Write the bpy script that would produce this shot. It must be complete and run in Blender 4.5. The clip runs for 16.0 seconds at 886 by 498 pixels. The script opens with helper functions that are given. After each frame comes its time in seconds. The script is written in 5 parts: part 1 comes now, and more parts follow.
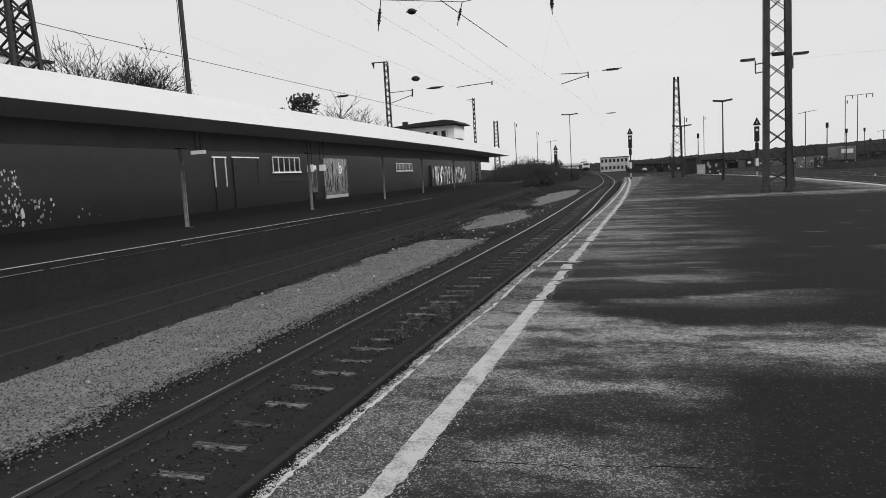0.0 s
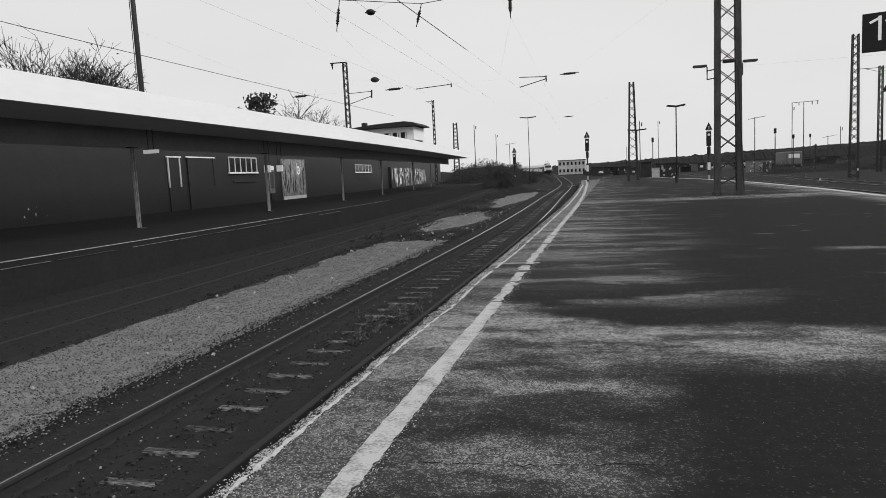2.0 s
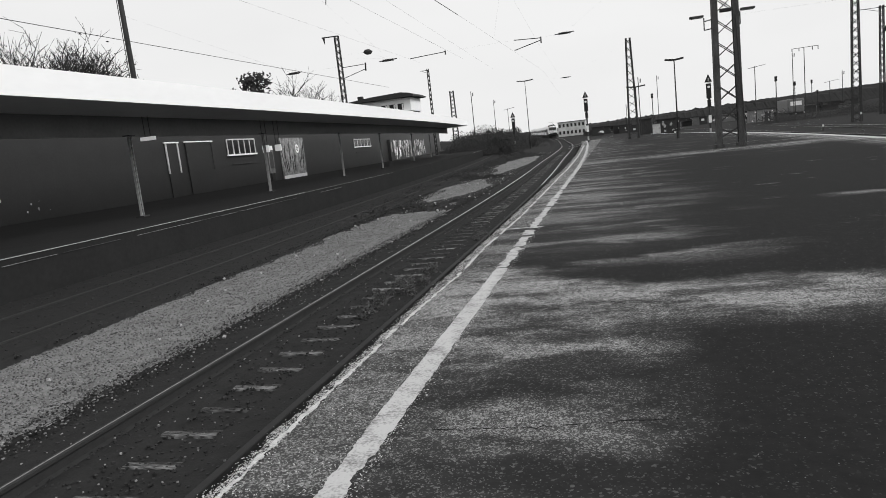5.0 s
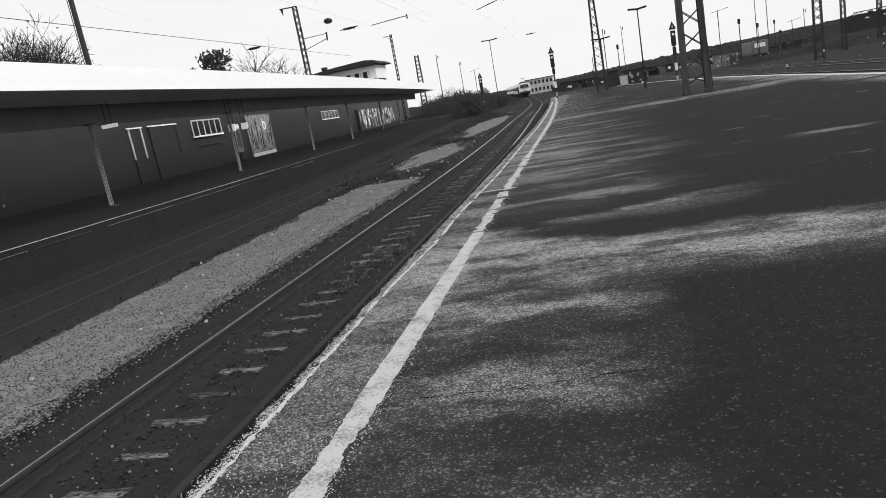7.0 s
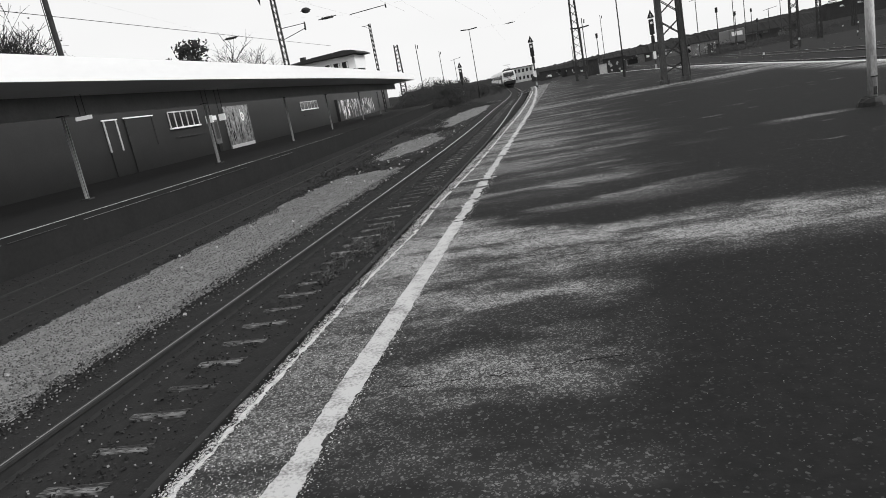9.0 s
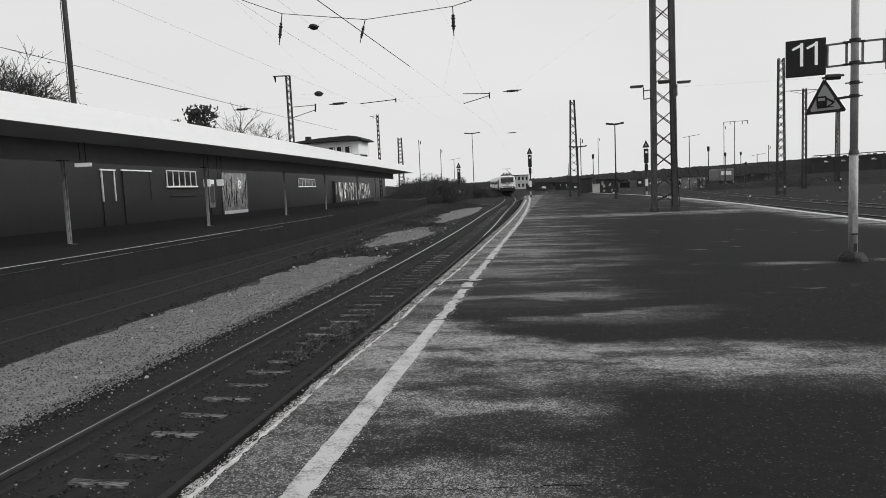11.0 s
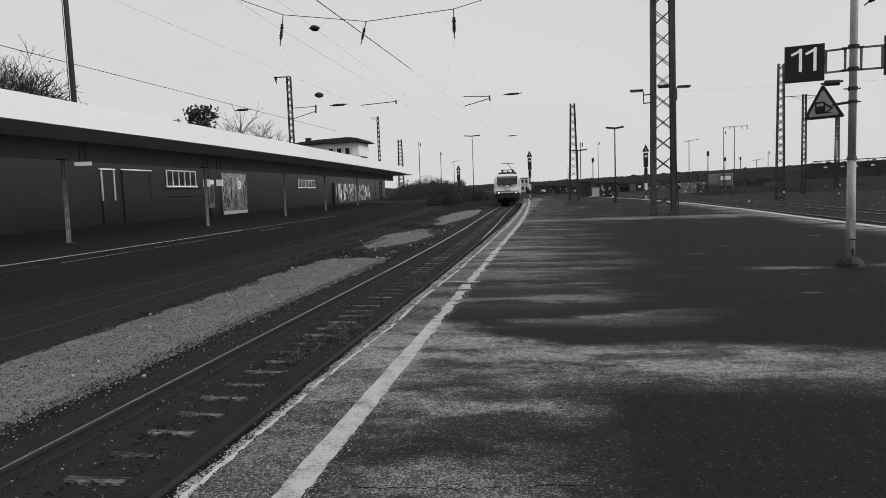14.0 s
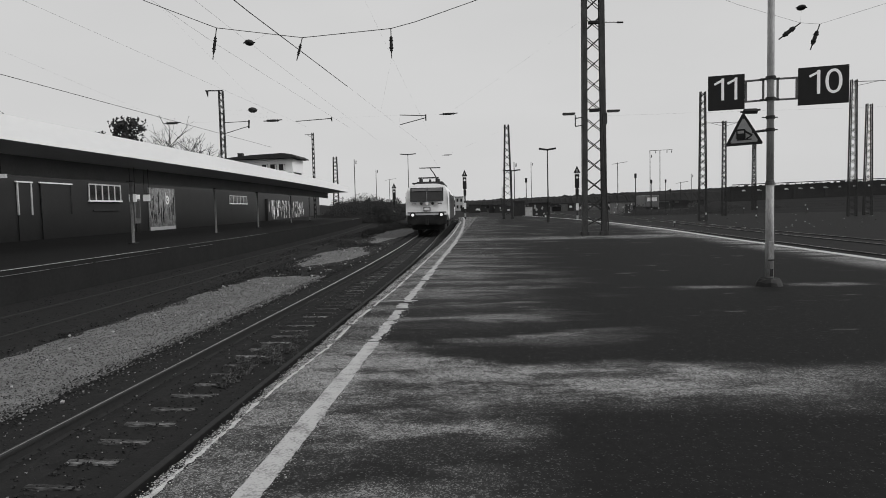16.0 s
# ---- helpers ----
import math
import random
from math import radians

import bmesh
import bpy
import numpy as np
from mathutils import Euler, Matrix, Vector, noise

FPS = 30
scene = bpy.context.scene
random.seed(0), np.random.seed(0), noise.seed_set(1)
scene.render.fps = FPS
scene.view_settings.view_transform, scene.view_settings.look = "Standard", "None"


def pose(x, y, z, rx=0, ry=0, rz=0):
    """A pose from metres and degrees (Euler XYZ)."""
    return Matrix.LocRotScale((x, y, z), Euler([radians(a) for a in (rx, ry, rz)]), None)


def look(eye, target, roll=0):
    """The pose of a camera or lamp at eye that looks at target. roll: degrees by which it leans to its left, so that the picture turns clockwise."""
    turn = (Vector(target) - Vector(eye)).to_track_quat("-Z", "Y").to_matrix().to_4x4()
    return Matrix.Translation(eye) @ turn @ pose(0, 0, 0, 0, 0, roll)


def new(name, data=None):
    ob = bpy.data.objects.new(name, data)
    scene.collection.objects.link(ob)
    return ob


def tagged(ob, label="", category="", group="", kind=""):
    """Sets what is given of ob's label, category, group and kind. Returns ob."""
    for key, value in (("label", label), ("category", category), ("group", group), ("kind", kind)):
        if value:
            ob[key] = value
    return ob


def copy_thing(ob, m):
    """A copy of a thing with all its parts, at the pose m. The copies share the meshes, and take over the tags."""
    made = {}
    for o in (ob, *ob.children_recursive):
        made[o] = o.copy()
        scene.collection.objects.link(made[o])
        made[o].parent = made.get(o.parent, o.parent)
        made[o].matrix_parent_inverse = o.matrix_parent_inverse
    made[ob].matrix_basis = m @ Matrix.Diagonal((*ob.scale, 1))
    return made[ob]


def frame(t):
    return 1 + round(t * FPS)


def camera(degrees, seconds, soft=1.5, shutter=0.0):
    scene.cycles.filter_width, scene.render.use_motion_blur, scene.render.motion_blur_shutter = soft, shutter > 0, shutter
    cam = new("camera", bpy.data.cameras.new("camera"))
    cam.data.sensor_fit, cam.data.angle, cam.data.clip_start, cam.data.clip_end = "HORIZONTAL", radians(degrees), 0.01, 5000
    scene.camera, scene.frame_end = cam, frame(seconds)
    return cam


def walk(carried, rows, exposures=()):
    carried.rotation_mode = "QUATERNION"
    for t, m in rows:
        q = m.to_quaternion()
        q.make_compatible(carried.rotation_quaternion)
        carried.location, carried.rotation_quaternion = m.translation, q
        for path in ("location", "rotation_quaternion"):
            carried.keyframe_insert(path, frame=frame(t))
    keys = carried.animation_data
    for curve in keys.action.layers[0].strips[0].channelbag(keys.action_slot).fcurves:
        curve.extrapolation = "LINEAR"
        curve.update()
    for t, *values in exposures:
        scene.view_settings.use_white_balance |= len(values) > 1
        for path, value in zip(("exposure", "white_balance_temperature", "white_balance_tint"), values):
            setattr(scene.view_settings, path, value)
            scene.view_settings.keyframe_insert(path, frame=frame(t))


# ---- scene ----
cam = camera(66.29, 16.0, soft=0.9)
PATH = [
    (0.0, pose(-0.042, -0.015, 1.588, 83.89, 3.20, 17.16)),
    (0.5, pose(-0.040, -0.007, 1.599, 84.67, 2.62, 17.62)),
    (1.0, pose(-0.034, -0.011, 1.584, 84.49, 2.92, 16.77)),
    (1.5, pose(-0.027, -0.006, 1.594, 84.43, 2.55, 15.21)),
    (2.0, pose(-0.026, -0.008, 1.583, 83.86, 2.82, 13.76)),
    (2.5, pose(-0.023, 0.002, 1.582, 83.09, 2.96, 13.10)),
    (3.0, pose(-0.016, 0.012, 1.575, 82.03, 3.24, 13.09)),
    (3.5, pose(-0.016, 0.015, 1.576, 81.67, 3.25, 12.37)),
    (6.0, pose(0.000, 0.003, 1.570, 79.36, 8.89, 14.19)),
    (6.5, pose(0.014, 0.011, 1.579, 77.94, 9.93, 13.20)),
    (7.0, pose(0.011, 0.003, 1.591, 78.08, 10.18, 11.13)),
    (7.5, pose(0.035, 0.019, 1.596, 78.61, 11.58, 11.30)),
    (8.0, pose(0.044, 0.007, 1.575, 77.44, 11.45, 11.00)),
    (8.5, pose(0.043, 0.001, 1.575, 76.16, 11.56, 10.15)),
    (11.0, pose(0.007, 0.013, 1.628, 84.85, 2.51, 9.14)),
    (11.5, pose(0.009, -0.002, 1.607, 84.64, 1.42, 12.35)),
    (12.0, pose(-0.001, -0.005, 1.620, 84.66, 2.03, 10.59)),
    (12.5, pose(0.006, -0.022, 1.605, 85.27, 2.52, 12.60)),
    (13.0, pose(0.014, -0.023, 1.610, 84.30, 2.40, 11.96)),
    (13.5, pose(0.021, -0.020, 1.612, 85.89, 2.77, 13.74)),
    (14.0, pose(0.026, -0.008, 1.618, 85.05, 2.00, 9.12)),
    (14.5, pose(0.010, -0.007, 1.620, 84.53, 2.03, 5.96)),
    (15.0, pose(0.012, 0.017, 1.630, 85.53, 1.89, 5.91)),
    (15.5, pose(-0.004, 0.012, 1.621, 86.95, 1.93, 4.59)),
    (16.0, pose(-0.019, 0.017, 1.635, 86.41, 1.32, 3.66)),
]
walk(cam, PATH, exposures=[(0, 0.0), (3.5, 0.04), (6.0, 0.27), (8.5, 0.30), (11.0, 0.02), (11.5, -0.27), (12.0, -0.11), (12.5, -0.12), (13.5, -0.17), (14.5, -0.21), (15.2, -0.25), (16.0, -0.28)])

# ---- light: an overcast sky with a weak wide sun ----
SUN_ELEV, SUN_AZ = 37.0, 102.0          # degrees above the horizon; clockwise from +y
world = bpy.data.worlds.new("overcast_sky")
scene.world = world
world.use_nodes = True
wn, wl = world.node_tree.nodes, world.node_tree.links
sky = wn.new("ShaderNodeTexSky")
sky.sky_type, sky.sun_disc = "NISHITA", False
sky.sun_elevation, sky.sun_rotation = radians(SUN_ELEV), radians(SUN_AZ)
grey = wn.new("ShaderNodeRGBToBW")
wl.new(sky.outputs[0], grey.inputs[0])
clear = wn.new("ShaderNodeMath")
clear.operation = "MULTIPLY"
clear.inputs[1].default_value = 0.12
wl.new(grey.outputs[0], clear.inputs[0])
wtex, wmap, cloud = wn.new("ShaderNodeTexCoord"), wn.new("ShaderNodeMapping"), wn.new("ShaderNodeTexNoise")
wmap.inputs["Scale"].default_value = (1.0, 1.0, 3.0)
cloud.inputs["Scale"].default_value, cloud.inputs["Detail"].default_value = 1.6, 4.0
wl.new(wtex.outputs["Generated"], wmap.inputs[0])
wl.new(wmap.outputs[0], cloud.inputs["Vector"])
veil = wn.new("ShaderNodeMapRange")
veil.inputs["From Min"].default_value, veil.inputs["From Max"].default_value = 0.3, 0.7
veil.inputs["To Min"].default_value, veil.inputs["To Max"].default_value = 0.73, 0.80
wl.new(cloud.outputs[0], veil.inputs[0])
both = wn.new("ShaderNodeMix")
both.data_type = "FLOAT"
both.inputs[0].default_value = 0.06
wl.new(veil.outputs[0], both.inputs[2])
wl.new(clear.outputs[0], both.inputs[3])
wl.new(both.outputs[0], wn["Background"].inputs[0])
wn["Background"].inputs[1].default_value = 1.0
sun = new("sun", bpy.data.lights.new("sun", "SUN"))
sun.data.energy, sun.data.angle = 2.25, radians(24)
az, el = radians(SUN_AZ), radians(SUN_ELEV)
sun.matrix_world = look((0, 0, 30), (-30 * math.sin(az) * math.cos(el), -30 * math.cos(az) * math.cos(el), 30 - 30 * math.sin(el)))


# ---- materials (the film is black and white: all of them are neutral greys) ----
def mat(name, lo, hi, scale=8.0, rough=0.8, spec=0.25, metal=0.0, bump=0.0, fine=0.0, stretch=(1, 1, 1), rand=0.0, span=(0.34, 0.66)):
    """Grey that varies between lo and hi by a coarse and a fine noise."""
    m = bpy.data.materials.new(name)
    m.use_nodes = True
    n, l = m.node_tree.nodes, m.node_tree.links
    p = n["Principled BSDF"]
    tc, mp = n.new("ShaderNodeTexCoord"), n.new("ShaderNodeMapping")
    mp.inputs["Scale"].default_value = stretch
    l.new(tc.outputs["Object"], mp.inputs[0])
    a, b = n.new("ShaderNodeTexNoise"), n.new("ShaderNodeTexNoise")
    a.inputs["Scale"].default_value, a.inputs["Detail"].default_value = scale, 5
    b.inputs["Scale"].default_value, b.inputs["Detail"].default_value = (fine or scale * 9), 3
    for t in (a, b):
        l.new(mp.outputs[0], t.inputs["Vector"])
    mx = n.new("ShaderNodeMath")
    mx.operation = "MULTIPLY_ADD"
    mx.inputs[1].default_value = 0.5
    l.new(b.outputs[0], mx.inputs[0])
    hf = n.new("ShaderNodeMath")
    hf.operation = "MULTIPLY"
    hf.inputs[1].default_value = 0.5
    l.new(a.outputs[0], hf.inputs[0])
    l.new(hf.outputs[0], mx.inputs[2])
    r = n.new("ShaderNodeMapRange")
    r.inputs["From Min"].default_value, r.inputs["From Max"].default_value = span
    r.inputs["To Min"].default_value, r.inputs["To Max"].default_value = lo, hi
    l.new(mx.outputs[0], r.inputs[0])
    out = r.outputs[0]
    if rand:
        oi, k = n.new("ShaderNodeObjectInfo"), n.new("ShaderNodeMapRange")
        k.inputs["To Min"].default_value, k.inputs["To Max"].default_value = 1 - rand, 1 + rand
        l.new(oi.outputs["Random"], k.inputs[0])
        mu = n.new("ShaderNodeMath")
        mu.operation = "MULTIPLY"
        l.new(out, mu.inputs[0])
        l.new(k.outputs[0], mu.inputs[1])
        out = mu.outputs[0]
    l.new(out, p.inputs["Base Color"])
    p.inputs["Roughness"].default_value, p.inputs["Metallic"].default_value = rough, metal
    p.inputs["Specular IOR Level"].default_value = spec
    if bump:
        bp = n.new("ShaderNodeBump")
        bp.inputs["Strength"].default_value, bp.inputs["Distance"].default_value = bump, 0.02
        l.new(mx.outputs[0], bp.inputs["Height"])
        l.new(bp.outputs[0], p.inputs["Normal"])
    return m


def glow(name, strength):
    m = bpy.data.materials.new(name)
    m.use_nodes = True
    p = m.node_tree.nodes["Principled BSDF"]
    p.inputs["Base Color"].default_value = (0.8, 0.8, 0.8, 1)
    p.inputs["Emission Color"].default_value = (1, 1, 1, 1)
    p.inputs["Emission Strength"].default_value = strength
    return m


def island_mat(name, lo, hi, rough=0.9, spec=0.1):
    """Stones of one heap: each its own grey."""
    m = bpy.data.materials.new(name)
    m.use_nodes = True
    n, l = m.node_tree.nodes, m.node_tree.links
    g, r = n.new("ShaderNodeNewGeometry"), n.new("ShaderNodeMapRange")
    r.inputs["To Min"].default_value, r.inputs["To Max"].default_value = lo, hi
    l.new(g.outputs["Random Per Island"], r.inputs[0])
    p = n["Principled BSDF"]
    l.new(r.outputs[0], p.inputs["Base Color"])
    p.inputs["Roughness"].default_value, p.inputs["Specular IOR Level"].default_value = rough, spec
    return m


def asphalt_mat():
    """Old asphalt: pale where it has dried off, near black where it is still damp, with light aggregate."""
    m = bpy.data.materials.new("damp_asphalt")
    m.use_nodes = True
    n, l = m.node_tree.nodes, m.node_tree.links
    p = n["Principled BSDF"]
    tc, sep = n.new("ShaderNodeTexCoord"), n.new("ShaderNodeSeparateXYZ")

    def math_node(op, a, b=None, c=None):
        t = n.new("ShaderNodeMath")
        t.operation = op
        for k, v in enumerate((a, b, c)):
            if v is None:
                continue
            if isinstance(v, (int, float)):
                t.inputs[k].default_value = v
            else:
                l.new(v, t.inputs[k])
        return t.outputs[0]

    def noise_node(scale, stretch, detail=4.0, rough=0.55):
        mp, t = n.new("ShaderNodeMapping"), n.new("ShaderNodeTexNoise")
        mp.inputs["Scale"].default_value = stretch
        t.inputs["Scale"].default_value, t.inputs["Detail"].default_value, t.inputs["Roughness"].default_value = scale, detail, rough
        l.new(tc.outputs["Object"], mp.inputs[0])
        l.new(mp.outputs[0], t.inputs["Vector"])
        return t.outputs[0]

    def ramp(v, a, b, lo=0.0, hi=1.0, smooth=True):
        t = n.new("ShaderNodeMapRange")
        t.interpolation_type = "SMOOTHSTEP" if smooth else "LINEAR"
        for k, x in (("From Min", a), ("From Max", b), ("To Min", lo), ("To Max", hi)):
            t.inputs[k].default_value = x
        l.new(v, t.inputs[0])
        return t.outputs[0]

    l.new(tc.outputs["Object"], sep.inputs[0])
    wob = noise_node(0.9, (1, 1, 1), 5, 0.6)
    w = math_node("MULTIPLY_ADD", wob, 1.6, -0.8)
    x = math_node("ADD", sep.outputs[0], w)
    y = math_node("MULTIPLY_ADD", w, 0.55, sep.outputs[1])
    streak = noise_node(1.0, (0.45, 1.7, 1), 6, 0.62)
    broad = noise_node(1.0, (0.36, 0.95, 1), 5, 0.5)
    far_streak = noise_node(1.0, (0.30, 0.85, 1), 4, 0.55)
    # a dry band right across, a mottled dry margin beside the line, thin dry streaks farther on
    patch = noise_node(1.0, (0.85, 1.9, 1), 6, 0.62)

    def hump(v, mid, wide):
        return math_node("MULTIPLY", ramp(v, mid - wide, mid - wide * 0.25), ramp(v, mid + wide * 0.25, mid + wide, 1, 0))

    brow = math_node("MULTIPLY_ADD", ramp(x, -1.2, 0.5, 1, 0), -1.2, y)
    band = math_node("MULTIPLY", ramp(y, 5.1, 6.1), ramp(brow, 6.62, 7.1, 1, 0))
    band = math_node("MULTIPLY", band, ramp(x, 1.6, 4.2, 1.0, 0.3))
    band = math_node("MULTIPLY", band, ramp(patch, 0.36, 0.58, 0.35, 1.15))
    near = math_node("MULTIPLY", ramp(y, 6.6, 7.0, 1, 0), ramp(x, -0.25, 0.55, 1, 0))
    rows = math_node("MAXIMUM", math_node("MULTIPLY", hump(y, 3.55, 0.55), 0.68), hump(y, 5.1, 1.1))
    near = math_node("MULTIPLY", near, math_node("MULTIPLY_ADD", rows, 0.62, 0.30))
    near = math_node("MULTIPLY", near, ramp(patch, 0.40, 0.60, 0.24, 1.05))
    margin = math_node("MULTIPLY", ramp(x, -0.3, 2.8, 1, 0), ramp(broad, 0.50, 0.63))
    margin = math_node("MULTIPLY", margin, ramp(sep.outputs[1], 6.9, 9.0, 0.0, 0.85))
    beside = math_node("MULTIPLY", ramp(x, -0.9, 1.7, 1, 0), ramp(streak, 0.42, 0.62, 0.26, 1.0))
    beside = math_node("MULTIPLY", beside, ramp(sep.outputs[1], 16.0, 30.0, 1.0, 0.45))
    margin = math_node("MAXIMUM", margin, math_node("MULTIPLY", beside, ramp(sep.outputs[1], 7.0, 15.0)))
    for sx0, sy0, wx, wy in ((0.75, 8.47, 0.55, 0.22), (-0.3, 9.5, 0.65, 0.25), (0.0, 13.4, 0.95, 0.42), (-0.4, 21.8, 1.2, 0.8), (4.1, 13.0, 0.9, 0.35), (6.5, 13.25, 1.1, 0.4)):
        spot = math_node("MULTIPLY", hump(x, sx0, wx), hump(y, sy0, wy))
        margin = math_node("MAXIMUM", margin, math_node("MULTIPLY", spot, ramp(patch, 0.34, 0.52, 0.2, 0.8)))
    lane = math_node("MULTIPLY", ramp(sep.outputs[0], -1.42, -1.30, 1, 0), math_node("MULTIPLY", ramp(streak, 0.30, 0.6, 0.18, 0.75), ramp(sep.outputs[1], 9.0, 20.0, 1.0, 1.45)))
    far = math_node("MULTIPLY", ramp(sep.outputs[1], 24.0, 32.0), ramp(far_streak, 0.54, 0.68, 0.02, 0.7))
    row_far = math_node("MULTIPLY", hump(y, 33.0, 2.4), ramp(streak, 0.40, 0.54, 0.15, 1.0))
    far = math_node("MAXIMUM", far, row_far)
    rim = math_node("MULTIPLY", ramp(sep.outputs[0], 8.3, 9.6), ramp(far_streak, 0.36, 0.56, 0.2, 1.1))
    spots = math_node("MULTIPLY", ramp(sep.outputs[1], 8.0, 8.4), ramp(noise_node(1.0, (0.8, 2.0, 1), 3, 0.5), 0.64, 0.72, 0.0, 0.6))
    far = math_node("MAXIMUM", far, spots)
    dry = band
    for v in (near, margin, lane, far, rim):
        dry = math_node("MAXIMUM", dry, v)
    # light aggregate shows through where the surface is dry, hardly where it is damp
    grain = noise_node(60.0, (1, 1, 1), 3, 0.65)
    clump = noise_node(11.0, (1, 1, 1), 4, 0.65)
    thick = math_node("MULTIPLY", dry, ramp(clump, 0.32, 0.66, 0.25, 1.15, False))


    def chips(scale, most):
        """Angular grains of aggregate: the drier the surface, the more of them show."""
        v, rgb = n.new("ShaderNodeTexVoronoi"), n.new("ShaderNodeSeparateColor")
        v.inputs["Scale"].default_value = scale
        l.new(tc.outputs["Object"], v.inputs["Vector"])
        l.new(v.outputs["Color"], rgb.inputs[0])
        share = math_node("MULTIPLY_ADD", thick, most, 0.045)
        shown = ramp(math_node("SUBTRACT", share, rgb.outputs[0]), 0.0, 0.05)
        return math_node("MULTIPLY", shown, math_node("MULTIPLY_ADD", rgb.outputs[1], 0.8, 0.2))

    speck = math_node("MAXIMUM", chips(68.0, 0.34), chips(125.0, 0.62))
    film = math_node("MULTIPLY_ADD", dry, 0.056, 0.0180)
    film = math_node("MULTIPLY", film, ramp(clump, 0.3, 0.7, 0.86, 1.14, False))
    tone = math_node("MULTIPLY_ADD", speck, math_node("MULTIPLY_ADD", dry, 0.195, 0.05), film)
    l.new(tone, p.inputs["Base Color"])
    l.new(ramp(dry, 0, 1, 0.75, 0.95), p.inputs["Roughness"])
    p.inputs["Specular IOR Level"].default_value = 0.015
    bp = n.new("ShaderNodeBump")
    bp.inputs["Strength"].default_value, bp.inputs["Distance"].default_value = 0.3, 0.004
    l.new(grain, bp.inputs["Height"])
    l.new(bp.outputs[0], p.inputs["Normal"])
    return m


def flecked_mat():
    """Broken concrete edge: dark and dirty, with pale chips of aggregate in drifts."""
    m = bpy.data.materials.new("crumbling_kerb")
    m.use_nodes = True
    n, l = m.node_tree.nodes, m.node_tree.links
    p = n["Principled BSDF"]
    tc = n.new("ShaderNodeTexCoord")
    drift = n.new("ShaderNodeTexNoise")
    drift.inputs["Scale"].default_value, drift.inputs["Detail"].default_value = 3.2, 5.0
    l.new(tc.outputs["Object"], drift.inputs["Vector"])
    share = n.new("ShaderNodeMapRange")
    share.inputs["From Min"].default_value, share.inputs["From Max"].default_value = 0.36, 0.66
    share.inputs["To Min"].default_value, share.inputs["To Max"].default_value = 0.20, 0.95
    l.new(drift.outputs[0], share.inputs[0])
    out = None
    for scale in (38.0, 85.0):
        v, rgb = n.new("ShaderNodeTexVoronoi"), n.new("ShaderNodeSeparateColor")
        v.inputs["Scale"].default_value = scale
        l.new(tc.outputs["Object"], v.inputs["Vector"])
        l.new(v.outputs["Color"], rgb.inputs[0])
        less, dot, both_ = n.new("ShaderNodeMath"), n.new("ShaderNodeMapRange"), n.new("ShaderNodeMath")
        less.operation, both_.operation = "LESS_THAN", "MULTIPLY"
        l.new(rgb.outputs[0], less.inputs[0])
        l.new(share.outputs[0], less.inputs[1])
        for k, x in (("From Min", 0.30), ("From Max", 0.52), ("To Min", 1.0), ("To Max", 0.0)):
            dot.inputs[k].default_value = x
        l.new(v.outputs["Distance"], dot.inputs[0])
        l.new(less.outputs[0], both_.inputs[0])
        l.new(dot.outputs[0], both_.inputs[1])
        if out is None:
            out = both_.outputs[0]
        else:
            mx = n.new("ShaderNodeMath")
            mx.operation = "MAXIMUM"
            l.new(out, mx.inputs[0])
            l.new(both_.outputs[0], mx.inputs[1])
            out = mx.outputs[0]
    tone = n.new("ShaderNodeMapRange")
    tone.inputs["To Min"].default_value, tone.inputs["To Max"].default_value = 0.028, 0.42
    l.new(out, tone.inputs[0])
    l.new(tone.outputs[0], p.inputs["Base Color"])
    p.inputs["Roughness"].default_value, p.inputs["Specular IOR Level"].default_value = 0.95, 0.08
    bp = n.new("ShaderNodeBump")
    bp.inputs["Strength"].default_value, bp.inputs["Distance"].default_value = 0.6, 0.01
    l.new(out, bp.inputs["Height"])
    l.new(bp.outputs[0], p.inputs["Normal"])
    return m


ASPHALT = asphalt_mat()
EARTH = mat("dark_earth", 0.018, 0.027, 0.8, 0.95, 0.05, bump=0.4)
BALLAST = mat("oily_ballast", 0.019, 0.027, 6, 0.95, 0.05, bump=0.5, fine=45)
GRAVEL = mat("pale_gravel", 0.095, 0.21, 2.2, 0.95, 0.08, bump=0.9, fine=42)
CONCRETE = mat("worn_concrete", 0.10, 0.26, 5, 0.9, 0.12, bump=0.4)
KERB = flecked_mat()
SLEEPER = mat("sleeper_concrete", 0.022, 0.19, 1.6, 0.9, 0.1, bump=0.5, fine=12, stretch=(1, 7, 1), rand=0.5, span=(0.47, 0.64))
PAINT = mat("worn_white_paint", 0.20, 0.50, 5, 0.8, 0.12, bump=0.35, fine=85)
RAIL_SIDE = mat("rusty_rail", 0.022, 0.032, 12, 0.8, 0.15)
STEEL = mat("grey_painted_steel", 0.025, 0.09, 4, 0.65, 0.2, stretch=(1, 1, 0.3))
STEEL_DARK = mat("dark_weathered_steel", 0.028, 0.055, 6, 0.7, 0.12)
POLE = mat("galvanised_pole", 0.22, 0.42, 5, 0.55, 0.25, stretch=(1, 1, 0.25))
BLACK = mat("black_fitting", 0.02, 0.034, 8, 0.6, 0.12)
WHITE = mat("white_paint", 0.74, 0.82, 3, 0.6, 0.25)
FASCIA = mat("white_fascia_sheet", 0.81, 0.85, 0.7, 0.55, 0.2, stretch=(1, 0.3, 1))
ROOFTOP = mat("pale_roof_sheet", 0.6, 0.7, 0.8, 0.7, 0.15)
PURLIN = mat("sooty_steel", 0.17, 0.21, 1.2, 0.9, 0.05)
